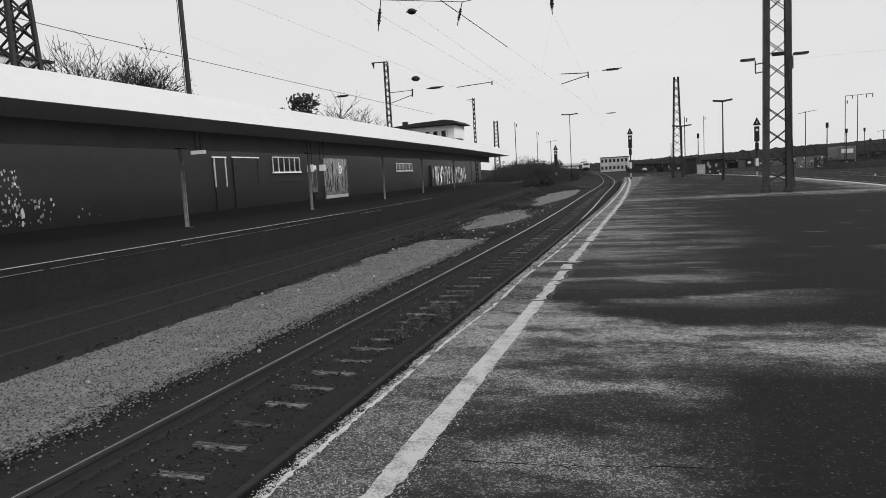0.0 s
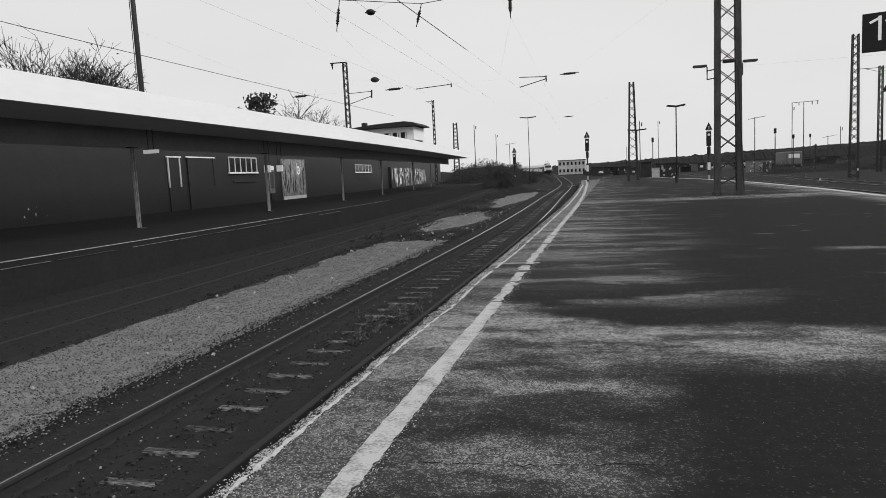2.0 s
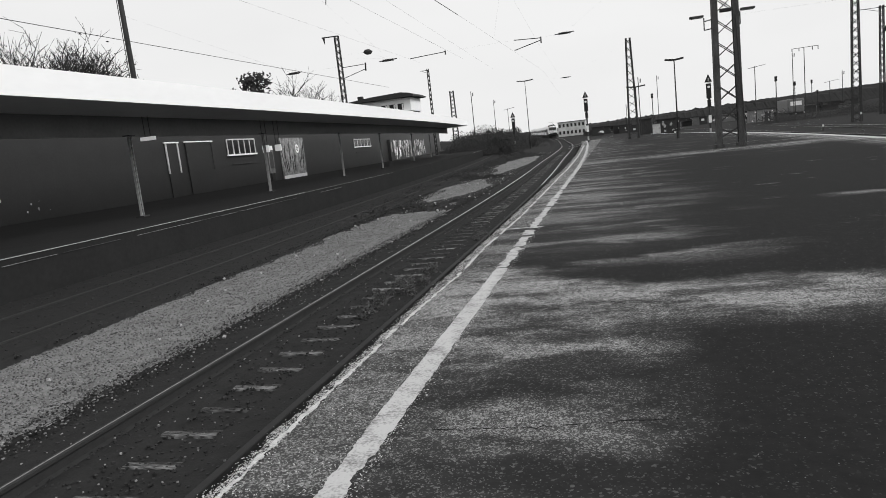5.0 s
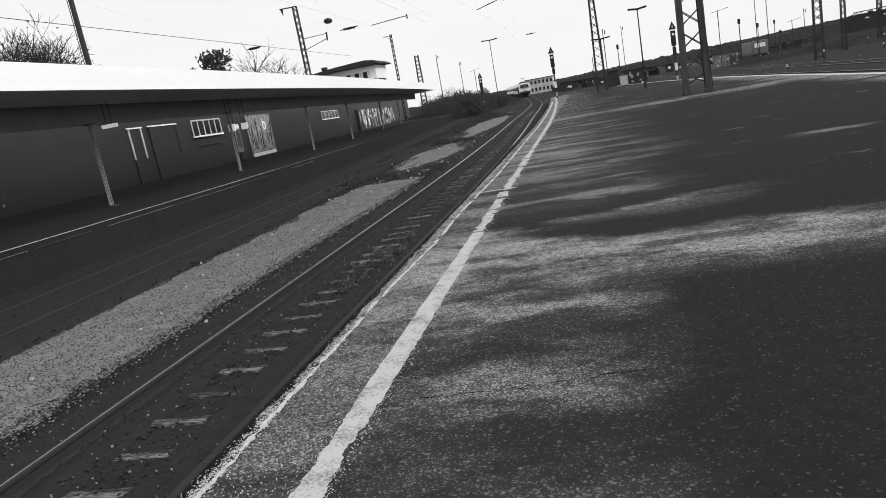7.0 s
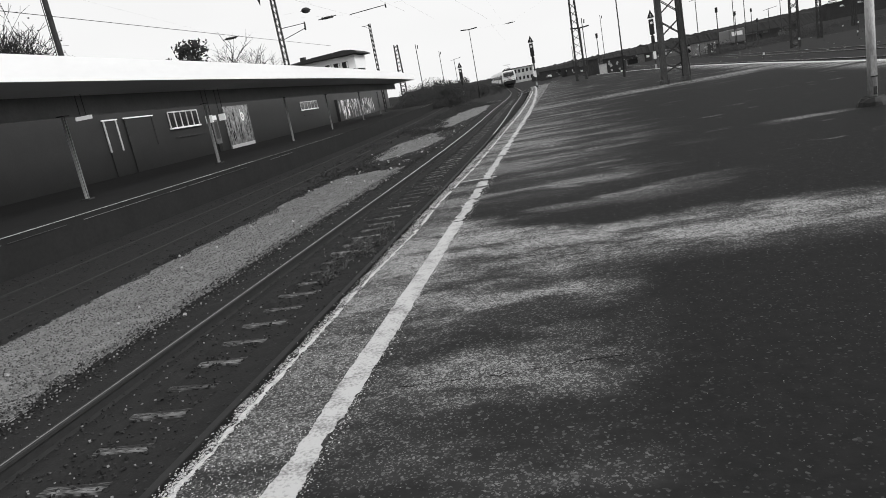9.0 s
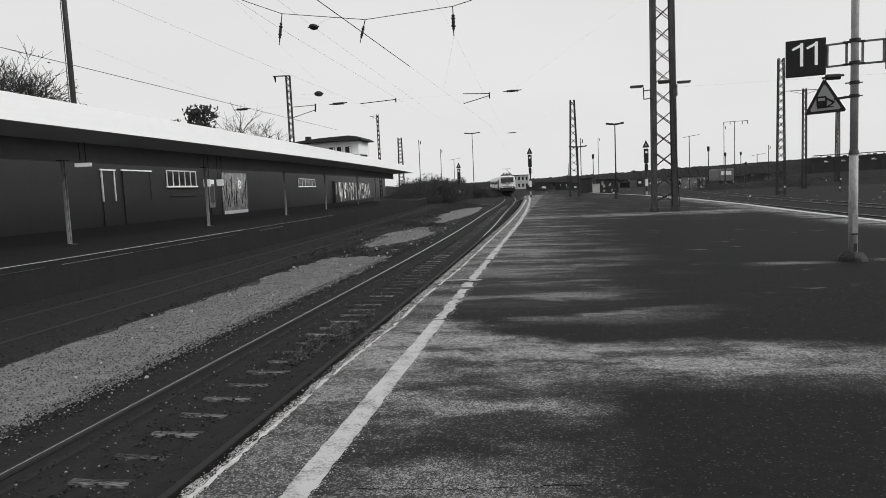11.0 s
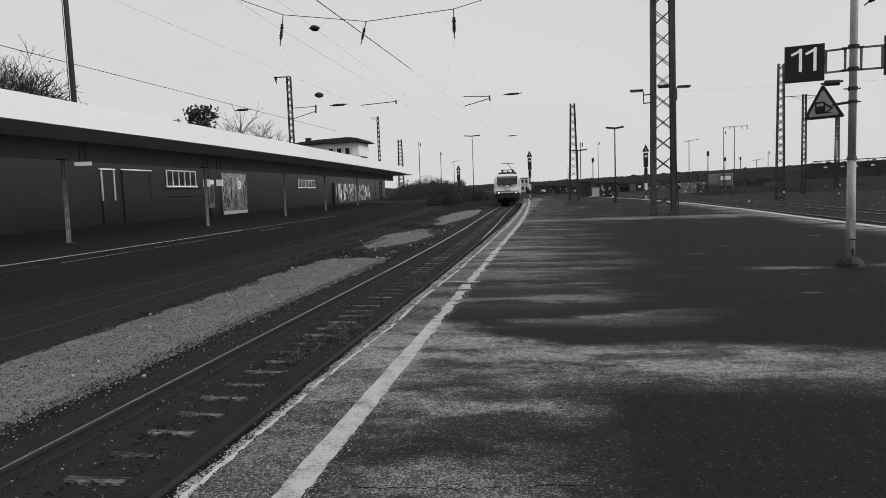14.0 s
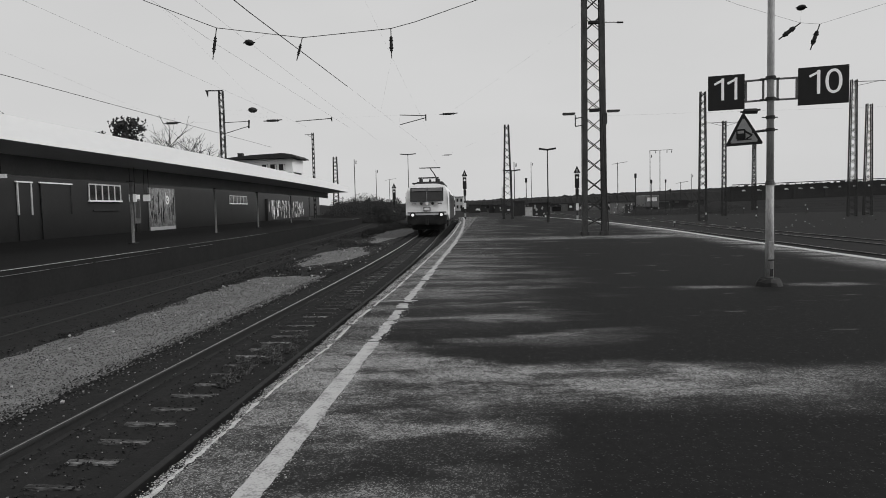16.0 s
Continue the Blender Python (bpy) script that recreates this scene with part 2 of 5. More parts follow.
SOFFIT = mat("grey_soffit", 0.80, 0.86, 1.2, 0.9, 0.05)
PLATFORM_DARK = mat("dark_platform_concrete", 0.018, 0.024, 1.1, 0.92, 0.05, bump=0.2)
MURAL = mat("printed_mural", 0.03, 0.42, 2.4, 0.8, 0.1)
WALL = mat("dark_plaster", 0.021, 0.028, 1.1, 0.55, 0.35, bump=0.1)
SIGN = mat("dark_sign_face", 0.028, 0.034, 2, 0.5, 0.12)
SIGN_GREY = mat("sign_grey_face", 0.30, 0.38, 4, 0.6, 0.15)
GLASS_DARK = mat("dark_window_glass", 0.015, 0.03, 2, 0.15, 0.4)
HULL = mat("white_carriage_paint", 0.70, 0.80, 1.2, 0.4, 0.3)
HULL_GREY = mat("grey_carriage_paint", 0.10, 0.16, 2, 0.5, 0.25)
BARK = mat("dark_bark", 0.025, 0.05, 9, 0.9, 0.05)
LEAF = mat("dark_foliage", 0.024, 0.05, 3, 0.8, 0.08)
HILL = mat("wooded_hill", 0.02, 0.032, 0.12, 0.95, 0.03)
YARD = mat("weedy_slope", 0.016, 0.026, 0.5, 0.95, 0.03, bump=0.4, fine=6)
HOUSE = mat("pale_render", 0.35, 0.6, 0.4, 0.85, 0.1)
LAMP = glow("headlight_glow", 0.7)
# added emission lifts the numerals above what white paint would show
NUMERAL = glow("glowing_numeral", 0.25)
LIT_SIGN = glow("lit_sign_face", 0.3)
STONE_PALE = island_mat("pale_stones", 0.04, 0.24)
WEED = island_mat("weed_leaves", 0.02, 0.13)
LINE_PAINT = mat("worn_line_paint", 0.14, 0.42, 5, 0.8, 0.12, bump=0.35, fine=55, span=(0.34, 0.52))
CRACK = mat("crack_dirt", 0.006, 0.012, 20, 0.95, 0.02)
SOOT = mat("sooty_masonry", 0.040, 0.060, 0.6, 0.95, 0.05)
RAIL_HEAD = mat("glossy_rail_head", 0.13, 0.22, 20, 0.22, 1.0, stretch=(1, 0.05, 1))
MORTAR = mat("pale_mortar", 0.30, 0.62, 20, 0.9, 0.1, bump=0.4, fine=90)
STONE_DARK = island_mat("dark_stones", 0.020, 0.036)


# ---- building helpers ----
def finish(name, bm, material, parent=None, label="", smooth=False):
    me = bpy.data.meshes.new(name)
    bm.to_mesh(me)
    bm.free()
    me.materials.append(material)
    if smooth:
        me.polygons.foreach_set("use_smooth", [True] * len(me.polygons))
    ob = new(name, me)
    ob.parent = parent
    if label:
        ob["label"] = label
    return ob


def part(name, bm, material, parent, label="", smooth=False):
    return finish(name, bm, material, parent, label, smooth)


def thing(name, at, label, category, group="", kind="", rz=0.0):
    e = new(name)
    e.empty_display_size = 0.2
    e.matrix_world = pose(*at, 0, 0, rz)
    return tagged(e, label, category, group, kind)


def quad_mesh(name, verts, faces, material, parent=None, label="", smooth=False):
    me = bpy.data.meshes.new(name)
    me.from_pydata([tuple(map(float, v)) for v in verts], [], faces)
    me.update()
    me.materials.append(material)
    if smooth:
        me.polygons.foreach_set("use_smooth", [True] * len(me.polygons))
    ob = new(name, me)
    ob.parent = parent
    if label:
        ob["label"] = label
    return ob


def box(c, s, rz=0.0, bevel=0.0, bm=None, turn=None):
    bm = bm or bmesh.new()
    m = pose(*c, 0, 0, rz) if turn is None else Matrix.Translation(c) @ turn
    r = bmesh.ops.create_cube(bm, size=1, matrix=m @ Matrix.Diagonal((*s, 1)))
    if bevel:
        es = list({e for v in r["verts"] for e in v.link_edges})
        bmesh.ops.bevel(bm, geom=es, offset=bevel, segments=2, affect="EDGES", profile=0.6)
    return bm


def beam(a, b, w, d=None, bm=None):
    """A bar from a to b. Upright: w across x, d across y. Lying: w is its height, d its width."""
    bm = bm or bmesh.new()
    a, b = Vector(a), Vector(b)
    v = b - a
    z = v.normalized()
    ref = Vector((1, 0, 0)) if abs(z.z) > 0.75 else Vector((0, 0, 1))
    x = (ref - z * ref.dot(z)).normalized()
    q = Matrix((x, z.cross(x), z)).transposed().to_4x4()
    bmesh.ops.create_cube(bm, size=1, matrix=Matrix.Translation((a + b) / 2) @ q @ Matrix.Diagonal((w, d or w, v.length, 1)))
    return bm


def tube(a, b, r, r2=None, n=8, bm=None, caps=True):
    bm = bm or bmesh.new()
    a, b = Vector(a), Vector(b)
    v = b - a
    q = v.to_track_quat("Z", "Y").to_matrix().to_4x4()
    bmesh.ops.create_cone(bm, cap_ends=caps, segments=n, radius1=r, radius2=r if r2 is None else r2, depth=v.length, matrix=Matrix.Translation((a + b) / 2) @ q)
    return bm


def disc(c, r, d, axis="y", n=20, bm=None):
    v = {"x": Vector((1, 0, 0)), "y": Vector((0, 1, 0)), "z": Vector((0, 0, 1))}[axis] * d / 2
    return tube(Vector(c) - v, Vector(c) + v, r, n=n, bm=bm)


# ---- the plan: the curve of the track, and what follows it ----
TRACK_Y = [-40, 0, 20, 30, 40, 50, 60, 70, 80, 90, 100, 110, 127, 150, 167, 190, 246, 275, 301, 326, 350, 380, 420]
TRACK_X = [-3.42, -3.42, -3.43, -3.58, -3.88, -4.26, -4.53, -4.80, -5.15, -5.6, -6.15, -6.85, -8.3, -10.3, -11.7, -14.3, -20.7, -24.3, -28.0, -32.8, -38.3, -46.0, -57.0]
GRID_Y = np.arange(-40, 420.1, 1.0)
GRID_X = np.interp(GRID_Y, TRACK_Y, TRACK_X)
GRID_X = np.convolve(np.pad(GRID_X, 6, mode="edge"), np.ones(13) / 13, mode="valid")
GRID_X[:7], GRID_X[-7:] = np.interp(GRID_Y[:7], TRACK_Y, TRACK_X), np.interp(GRID_Y[-7:], TRACK_Y, TRACK_X)


def track_x(y):
    return float(np.interp(y, GRID_Y, GRID_X))


def rail_z(y):
    return -0.38 + 0.0045 * max(0.0, y - 110)


def edge_x(y):
    return float(np.interp(y, [-20, 0, 30, 40, 50, 66, 85, 100], [-2.0, -2.0, -2.04, -2.17, -2.38, -2.8, -3.4, -4.1]))


def rim_x(y):
    return float(np.interp(y, [-20, 0, 30, 40, 55, 75, 100], [10.2, 10.2, 10.35, 10.6, 10.4, 8.9, 5.4]))


def fascia_x(y):
    return -12.05 - 0.02 * (y - 9) - 0.0006 * max(0.0, y - 9) ** 2


def fascia_turn(y):
    """Degrees by which the far platform's line turns left of +y."""
    return math.degrees(math.atan((fascia_x(y - 0.5) - fascia_x(y + 0.5))))


def sweep(name, ys, rows, material, parent=None, closed=True, label=""):
    """A solid along y: rows(y) gives the outline (x, z) at y."""
    verts, faces, n = [], [], len(rows(ys[0]))
    for y in ys:
        verts += [(x, y, z) for x, z in rows(y)]
    for i in range(len(ys) - 1):
        for k in range(n if closed else n - 1):
            a, b = i * n + k, i * n + (k + 1) % n
            faces.append((a, b, b + n, a + n))
    if closed:
        faces += [tuple(range(n))[::-1], tuple(range((len(ys) - 1) * n, len(ys) * n))]
    ob = quad_mesh(name, verts, faces, material, parent, label)
    bm = bmesh.new()
    bm.from_mesh(ob.data)
    bmesh.ops.recalc_face_normals(bm, faces=bm.faces)
    bm.to_mesh(ob.data)
    bm.free()
    return ob


def steps(a, b, d):
    return [a + i * d for i in range(int(round((b - a) / d)) + 1)]


# ---- ground ----
gv = [(-3000, -1500, -0.75), (3000, -1500, -0.75), (3000, 4000, -0.75), (-3000, 4000, -0.75)]
tagged(quad_mesh("ground", gv, [(0, 1, 2, 3)], EARTH), "dark bare railway earth reaching to the horizon", "ground", kind="structure")
rg = random.Random(5)
rag = {}


def ragged(key, y, amount):
    k = (key, round(y, 2))
    if k not in rag:
        rag[k] = rg.uniform(-amount, amount)
    return rag[k]


bed = sweep("track_bed", steps(-30, 110, 2) + steps(115, 400, 15), lambda y: [(track_x(y) - 2.6, -0.76), (track_x(y) - 1.75, rail_z(y) - 0.17), (track_x(y) + 1.40, rail_z(y) - 0.17), (track_x(y) + 1.41, -0.76)], BALLAST)
tagged(bed, "dark oily track ballast beside the platform", "track bed", kind="structure")


def lens(y, a, b):
    """0 at both ends of a stretch, 1 along its middle."""
    return max(0.0, min(1.0, 3.2 * (y - a) / (b - a), 2.0 * (b - y) / (b - a)))


mid = sweep("ground_between", steps(-30, 120, 3), lambda y: [(fascia_x(y) + 4.4, -0.76), (fascia_x(y) + 4.4, -0.52), (track_x(y) - 1.7, -0.52), (track_x(y) - 1.7, -0.76)], BALLAST)
tagged(mid, "dark trodden ground between the two tracks", "ground", kind="structure")
for y0, y1, lf, rt, label in ((-12, 24.5, 4.0, 1.84, "pale trodden gravel strip between two tracks"), (25.2, 38.0, 4.9, 2.05, "pale gravel patch between the weeds"), (38.8, 82.0, 4.2, 1.95, "far pale gravel patch between the tracks")):
    def outline(y, y0=y0, y1=y1, lf=lf, rt=rt):
        k = lens(y, y0, y1) if y0 > 0 else max(0.0, min(1.0, (y1 - y) / 3.4))
        m = rt + 0.45 if y0 < 0 else (lf + rt) / 2
        a, b = m + (lf - m) * k, m + (rt - m) * k
        wave = [noise.noise((y0 * 3.1 + side, y * f, 5.0)) for side in (0.0, 9.0) for f in (0.35, 1.7)]
        xl = track_x(y) - a + (0.25 + 0.9 * (y > 14)) * wave[0] * k + 0.3 * wave[1] * k + ragged("a%s" % label, y, 0.06)
        xr = track_x(y) - b + (0.1 + 0.3 * (y > 14)) * wave[2] * k + 0.16 * wave[3] + ragged("b%s" % label, y, 0.05)
        return [(xl - 0.06, -0.53), (xl, -0.5155), (xr + 0.02, -0.5155), (xr + 0.05, -0.53)]
    tagged(sweep("gravel_strip", steps(y0, y1, 0.25), outline, GRAVEL), label, "gravel", kind="structure")
bed2 = sweep("track_bed_far", steps(-20, 120, 4), lambda y: [(fascia_x(y) + 0.96, -0.74), (fascia_x(y) + 0.97, -0.432), (fascia_x(y) + 4.55, -0.432), (fascia_x(y) + 4.9, -0.74)], BALLAST)
tagged(bed2, "dark ballast of the track beside the roofed platform", "track bed", kind="structure")


# ---- rails and sleepers ----
def shine_half(y):
    """Half the strip's width on the head, widened far off to imitate grazing shine."""
    return float(np.interp(y, [7, 32], [0.006, 0.029]))


def rail(name, cx, zz, ys, label, group, shine=-99.0, dull=False):
    t = thing(name, (0, 0, 0), label, "rail", group, "structure")
    sweep("rail_web", ys, lambda y: [(cx(y) - 0.07, zz(y) - 0.15), (cx(y) - 0.07, zz(y) - 0.13), (cx(y) - 0.012, zz(y) - 0.11), (cx(y) - 0.012, zz(y) - 0.04), (cx(y) - 0.036, zz(y) - 0.03), (cx(y) - 0.036, zz(y) - 0.004), (cx(y) + 0.036, zz(y) - 0.004), (cx(y) + 0.036, zz(y) - 0.03), (cx(y) + 0.012, zz(y) - 0.04), (cx(y) + 0.012, zz(y) - 0.11), (cx(y) + 0.07, zz(y) - 0.13), (cx(y) + 0.07, zz(y) - 0.15)], RAIL_SIDE, t)
    bright = [y for y in ys if y >= shine]
    # up to shine the head's top takes the dark colour of the web
    if shine > -90:
        low = [y for y in ys if y <= bright[0]]
        sweep("dark_surface", low, lambda y: [(cx(y) - 0.03, zz(y) - 0.004), (cx(y) - 0.028, zz(y) - 0.001), (cx(y) + 0.028, zz(y) - 0.001), (cx(y) + 0.03, zz(y) - 0.004)], RAIL_SIDE, t)
    sweep("running_surface", bright, lambda y: [(cx(y) - 0.004 - shine_half(y), zz(y) - 0.003), (cx(y) - 0.003 - shine_half(y), zz(y)), (cx(y) - 0.004 + shine_half(y), zz(y)), (cx(y) - 0.003 + shine_half(y), zz(y) - 0.003)], STEEL if dull else RAIL_HEAD, t, label="" if dull else "bright polished running surface")


rys = steps(-30, 150, 3) + steps(160, 410, 10)
rail("rail", lambda y: track_x(y) - 0.75, rail_z, rys, "steel rail with a bright polished head on ballast", "rails of the platform track")
rail("rail", lambda y: track_x(y) + 0.75, rail_z, rys, "steel rail close under the platform edge", "rails of the platform track", 27.0)
for o in (2.1, 3.6):
    rail("rail", lambda y, o=o: fascia_x(y) + o + 0.2, lambda y: -0.40, steps(-20, 120, 4), "dull rail in dark ballast beside the roofed platform", "rails of the far track", 110.0, True)
for k, o in enumerate((1.9, 3.4, 6.4, 7.9)):
    rail("rail", lambda y, o=o: 10.3 + o + 0.0006 * max(0, y - 30) ** 2 * (1 if o > 5 else 0.2), lambda y: -0.38, steps(-20, 200, 10), "dull rail of the sidings beyond the platform", "siding rails")
branch = lambda y: track_x(84) + 0.75 + (y - 84) * 0.075
for o in (0.0, -1.5):
    rail("rail", lambda y, o=o: branch(y) + o, lambda y: -0.375, steps(80 if o == 0 else 92, 150, 5), "turnout rail branching off behind the platform end", "turnout rails")

sl = bmesh.new()
box((0, 0, -0.1), (2.5, 0.125, 0.2), bevel=0.025, bm=sl)
sleepers = thing("sleepers", (0, 0, 0), "weathered concrete sleepers half buried in dark ballast", "sleepers", kind="structure")
first = part("sleeper", sl, SLEEPER, sleepers)
first.location = (track_x(-12.133), -12.133, -0.52)
rs = random.Random(3)
for i in range(1, 167):
    y = -12.133 + i * 0.523
    ob = new("sleeper", first.data)
    ob.parent = sleepers
    ob.location = (track_x(y) + rs.uniform(-0.03, 0.03), y, rail_z(y) - 0.152 - 0.014 * (y > 26) + rs.uniform(-0.010, 0.008))
    ob.rotation_euler = (rs.uniform(-0.02, 0.02), rs.uniform(-0.008, 0.008), rs.uniform(-0.015, 0.015))

for o0, o1 in ((-1.42, -0.80), (-0.70, -0.36), (0.20, 0.70), (0.80, 1.38)):
    heap = sweep("ballast_heap", steps(-13, 78, 0.2), lambda y, o0=o0, o1=o1: [(track_x(y) + o0, rail_z(y) - 0.2), (track_x(y) + o0 + 0.02, rail_z(y) - 0.118), (track_x(y) + (o0 + o1) / 2, rail_z(y) - 0.108 + ragged("h%s" % o0, y, 0.008)), (track_x(y) + o1 - 0.02 + ragged("w%s" % o0, y, 0.05), rail_z(y) - 0.122), (track_x(y) + o1 + 0.05, rail_z(y) - 0.2)], BALLAST)
    tagged(heap, "dark ballast heaped over the sleeper ends", "track bed", kind="structure")


# ---- loose stones ----
def stones(name, n, area, size, material, seed, label, flat=0.7):
    r = np.random.RandomState(seed)
    cube = np.array([(x, y, z) for x in (-1, 1) for y in (-1, 1) for z in (-1, 1)], float)
    fs = np.array([(0, 1, 3, 2), (4, 6, 7, 5), (0, 4, 5, 1), (2, 3, 7, 6), (0, 2, 6, 4), (1, 5, 7, 3)])
    pts = area(r, n)
    v = cube[None] * r.uniform(0.6, 1.0, (n, 8, 3)) * (size * r.uniform(0.5, 1.15, (n, 1, 1))) * np.array([1, 1, flat])
    a, b = r.uniform(0, 6.28, n), r.uniform(-0.6, 0.6, n)
    ca, sa, cb, sb = np.cos(a), np.sin(a), np.cos(b), np.sin(b)
    x, y, z = v[..., 0], v[..., 1], v[..., 2]
    y, z = y * cb[:, None] - z * sb[:, None], y * sb[:, None] + z * cb[:, None]
    x, y = x * ca[:, None] - y * sa[:, None], x * sa[:, None] + y * ca[:, None]
    v = np.stack([x, y, z], -1) + pts[:, None]
    f = (fs[None] + 8 * np.arange(n)[:, None, None]).reshape(-1, 4)
    return tagged(quad_mesh(name, v.reshape(-1, 3).tolist(), f.tolist(), material), label, "stones", kind="stuff")


def pale_area(r, n):
    y = 3.0 + 18 * r.uniform(0, 1, n) ** 1.8
    k = np.clip((24.5 - y) / 3.4, 0, 1)
    return np.stack([-3.42 - 2.29 - r.uniform(-0.51, 1.73, n) * k, y, np.full(n, -0.510)], -1)


def dark_area(r, n):
    y = 1.5 + 26 * r.uniform(0, 1, n) ** 1.7
    x = r.uniform(-1.95, 1.38, n)
    on_heap = (x < -0.36) | (x > 0.20)
    return np.stack([-3.42 + x, y, np.where(on_heap, -0.500, -0.55) + r.uniform(-0.02, 0.03, n) * np.where(on_heap, 0.4, 1)], -1)


def far_area(r, n):
    y = 6 + 24 * r.uniform(0, 1, n)
    return np.stack([-9.3 + r.uniform(-1.8, 2.0, n), y, -0.44 + r.uniform(-0.012, 0.012, n)], -1)


stones("gravel_stones", 24000, pale_area, 0.010, STONE_PALE, 11, "pale crushed gravel lying loose on the strip")
stones("ballast_stones", 15000, dark_area, 0.013, STONE_DARK, 12, "dark crushed ballast stones between the sleepers")
stones("ballast_stones", 6000, far_area, 0.02, STONE_DARK, 13, "dark ballast stones of the far track")


def fringe_area(r, n):
    y = 3.0 + 17 * r.uniform(0, 1, n) ** 1.5
    return np.stack([-5.25 + np.minimum(r.exponential(0.16, n), 0.75) - 0.1, y, np.full(n, -0.495)], -1)


def fleck_area(r, n):
    y = 2.5 + 17 * r.uniform(0, 1, n) ** 1.4
    return np.stack([-3.42 + r.uniform(-1.3, 1.3, n), y, np.full(n, -0.48)], -1)


def patch_fringe(r, n):
    y = np.where(r.uniform(0, 1, n) < 0.5, r.uniform(20.5, 40, n), r.uniform(38, 82, n))
    return np.stack([np.interp(y, GRID_Y, GRID_X) - 3.3 + r.normal(0, 1.0, n), y, np.full(n, -0.512)], -1)


stones("gravel_stones", 2600, patch_fringe, 0.02, STONE_PALE, 20, "pale gravel thinning out between the weeds")
stones("gravel_stones", 3600, fringe_area, 0.010, STONE_PALE, 18, "pale gravel kicked over the edge of the strip")
stones("track_grit", 420, fleck_area, 0.009, CONCRETE, 19, "pale chips scattered between the rails")


def litter_area(r, n):
    y = r.uniform(4, 34, n)
    return np.stack([-3.42 - r.uniform(1.3, 5.4, n), y, np.full(n, -0.48)], -1)


def litter_far(r, n):
    y = r.uniform(17, 38, n)
    return np.stack([-3.5 - r.uniform(1.7, 4.6, n), y, np.full(n, -0.40)], -1)


def patch_area(r, n):
    far = r.uniform(0, 1, n) < 0.4
    u, v = r.uniform(0, 1, n), r.uniform(-1, 1, n)
    y = np.where(far, 40 + 38 * u, 26.2 + 10.6 * u)
    wide = np.minimum(1.0, np.minimum(3.0 * u, 1.9 * (1 - u)))
    return np.stack([np.interp(y, GRID_Y, GRID_X) - 3.3 + 1.25 * v * wide, y, np.full(n, -0.50)], -1)


stones("gravel_stones", 1800, patch_area, 0.012, STONE_PALE, 16, "pale gravel lying between the weeds")


def yard_area(r, n):
    y = 44 + 90 * r.uniform(0, 1, n)
    return np.stack([12.5 + (y - 30) * r.uniform(0, 0.75, n), y, np.full(n, -0.42)], -1)


siding = sweep("siding_bed", steps(-20, 130, 5), lambda y: [(rim_x(y) + 0.06, -0.76), (rim_x(y) + 0.06, -0.43), (rim_x(y) + 46, -0.43), (rim_x(y) + 47, -0.76)], BALLAST)
tagged(siding, "dark ballast under the sidings beyond the platform", "track bed", kind="structure")
stones("yard_rubble", 150, yard_area, 0.08, STONE_PALE, 17, "pale rubble and scraps strewn over the sidings")
stones("litter", 26, litter_far, 0.035, PAINT, 15, "white scraps caught in the weeds between the tracks")
stones("litter", 60, litter_area, 0.024, PAINT, 14, "scraps of white litter strewn along the tracks")

# ---- the platform ----
pys = steps(-14, 100, 2)
plat = sweep("platform", pys, lambda y: [(edge_x(y) + 0.03, -0.76), (edge_x(y) + 0.03, 0.0), (rim_x(y) - 0.3, 0.0), (rim_x(y) - 0.3, -0.76)], ASPHALT)
tagged(plat, "wide open platform of old patched asphalt, damp in places", "platform", kind="structure")
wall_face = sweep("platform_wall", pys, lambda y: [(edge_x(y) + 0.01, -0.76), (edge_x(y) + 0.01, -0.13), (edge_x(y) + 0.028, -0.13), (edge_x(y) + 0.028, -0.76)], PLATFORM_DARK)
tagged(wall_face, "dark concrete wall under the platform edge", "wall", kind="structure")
rim = sweep("platform_rim", pys, lambda y: [(rim_x(y) - 0.298, -0.76), (rim_x(y) - 0.298, 0.006), (rim_x(y), 0.006), (rim_x(y), -0.76)], MORTAR)
tagged(rim, "white painted far edge of the platform", "platform edge", kind="structure")

# the painted line, ragged at both sides
rl = random.Random(9)


def line_strip(y0, y1, half, wear):
    verts, faces, ys, y = [], [], [], y0
    while y < y1 - 0.01:
        ys.append(y)
        y += 0.018 + 0.0025 * abs(y)
    for i, y in enumerate(ys + [y1]):
        c = edge_x(y) + 0.585
        q = [noise.noise((side, y * 2.2, 3.0)) * 0.6 + noise.noise((side, y * 7.0, 7.0)) * 0.8 + noise.noise((side, y * 31.0, 9.0)) * 0.6 for side in (1.0, 5.0)]
        verts += [(c - half + wear * q[0], y, 0.005), (c + half + wear * q[1] * 1.2, y, 0.005)]
        if i:
            faces.append((2 * i - 2, 2 * i - 1, 2 * i + 1, 2 * i))
    return verts, faces


worn, wy = [], 8.2
while wy < 60.0:
    wl_ = rl.uniform(0.25, 0.95) * (1 + wy * 0.045)
    worn.append((wy, wy + wl_, rl.uniform(0.05, 0.078) + 0.0006 * wy, rl.uniform(0.04, 0.065) + 0.0012 * wy))
    wy += wl_ + rl.choice((0.01, 0.03, 0.06, 0.16)) * (1 + wy * 0.02)
worn.append((wy, 97.0, 0.095, 0.07))
line = thing("platform_line", (0, 0, 0), "worn white safety line painted along the platform edge", "painted line", kind="structure")
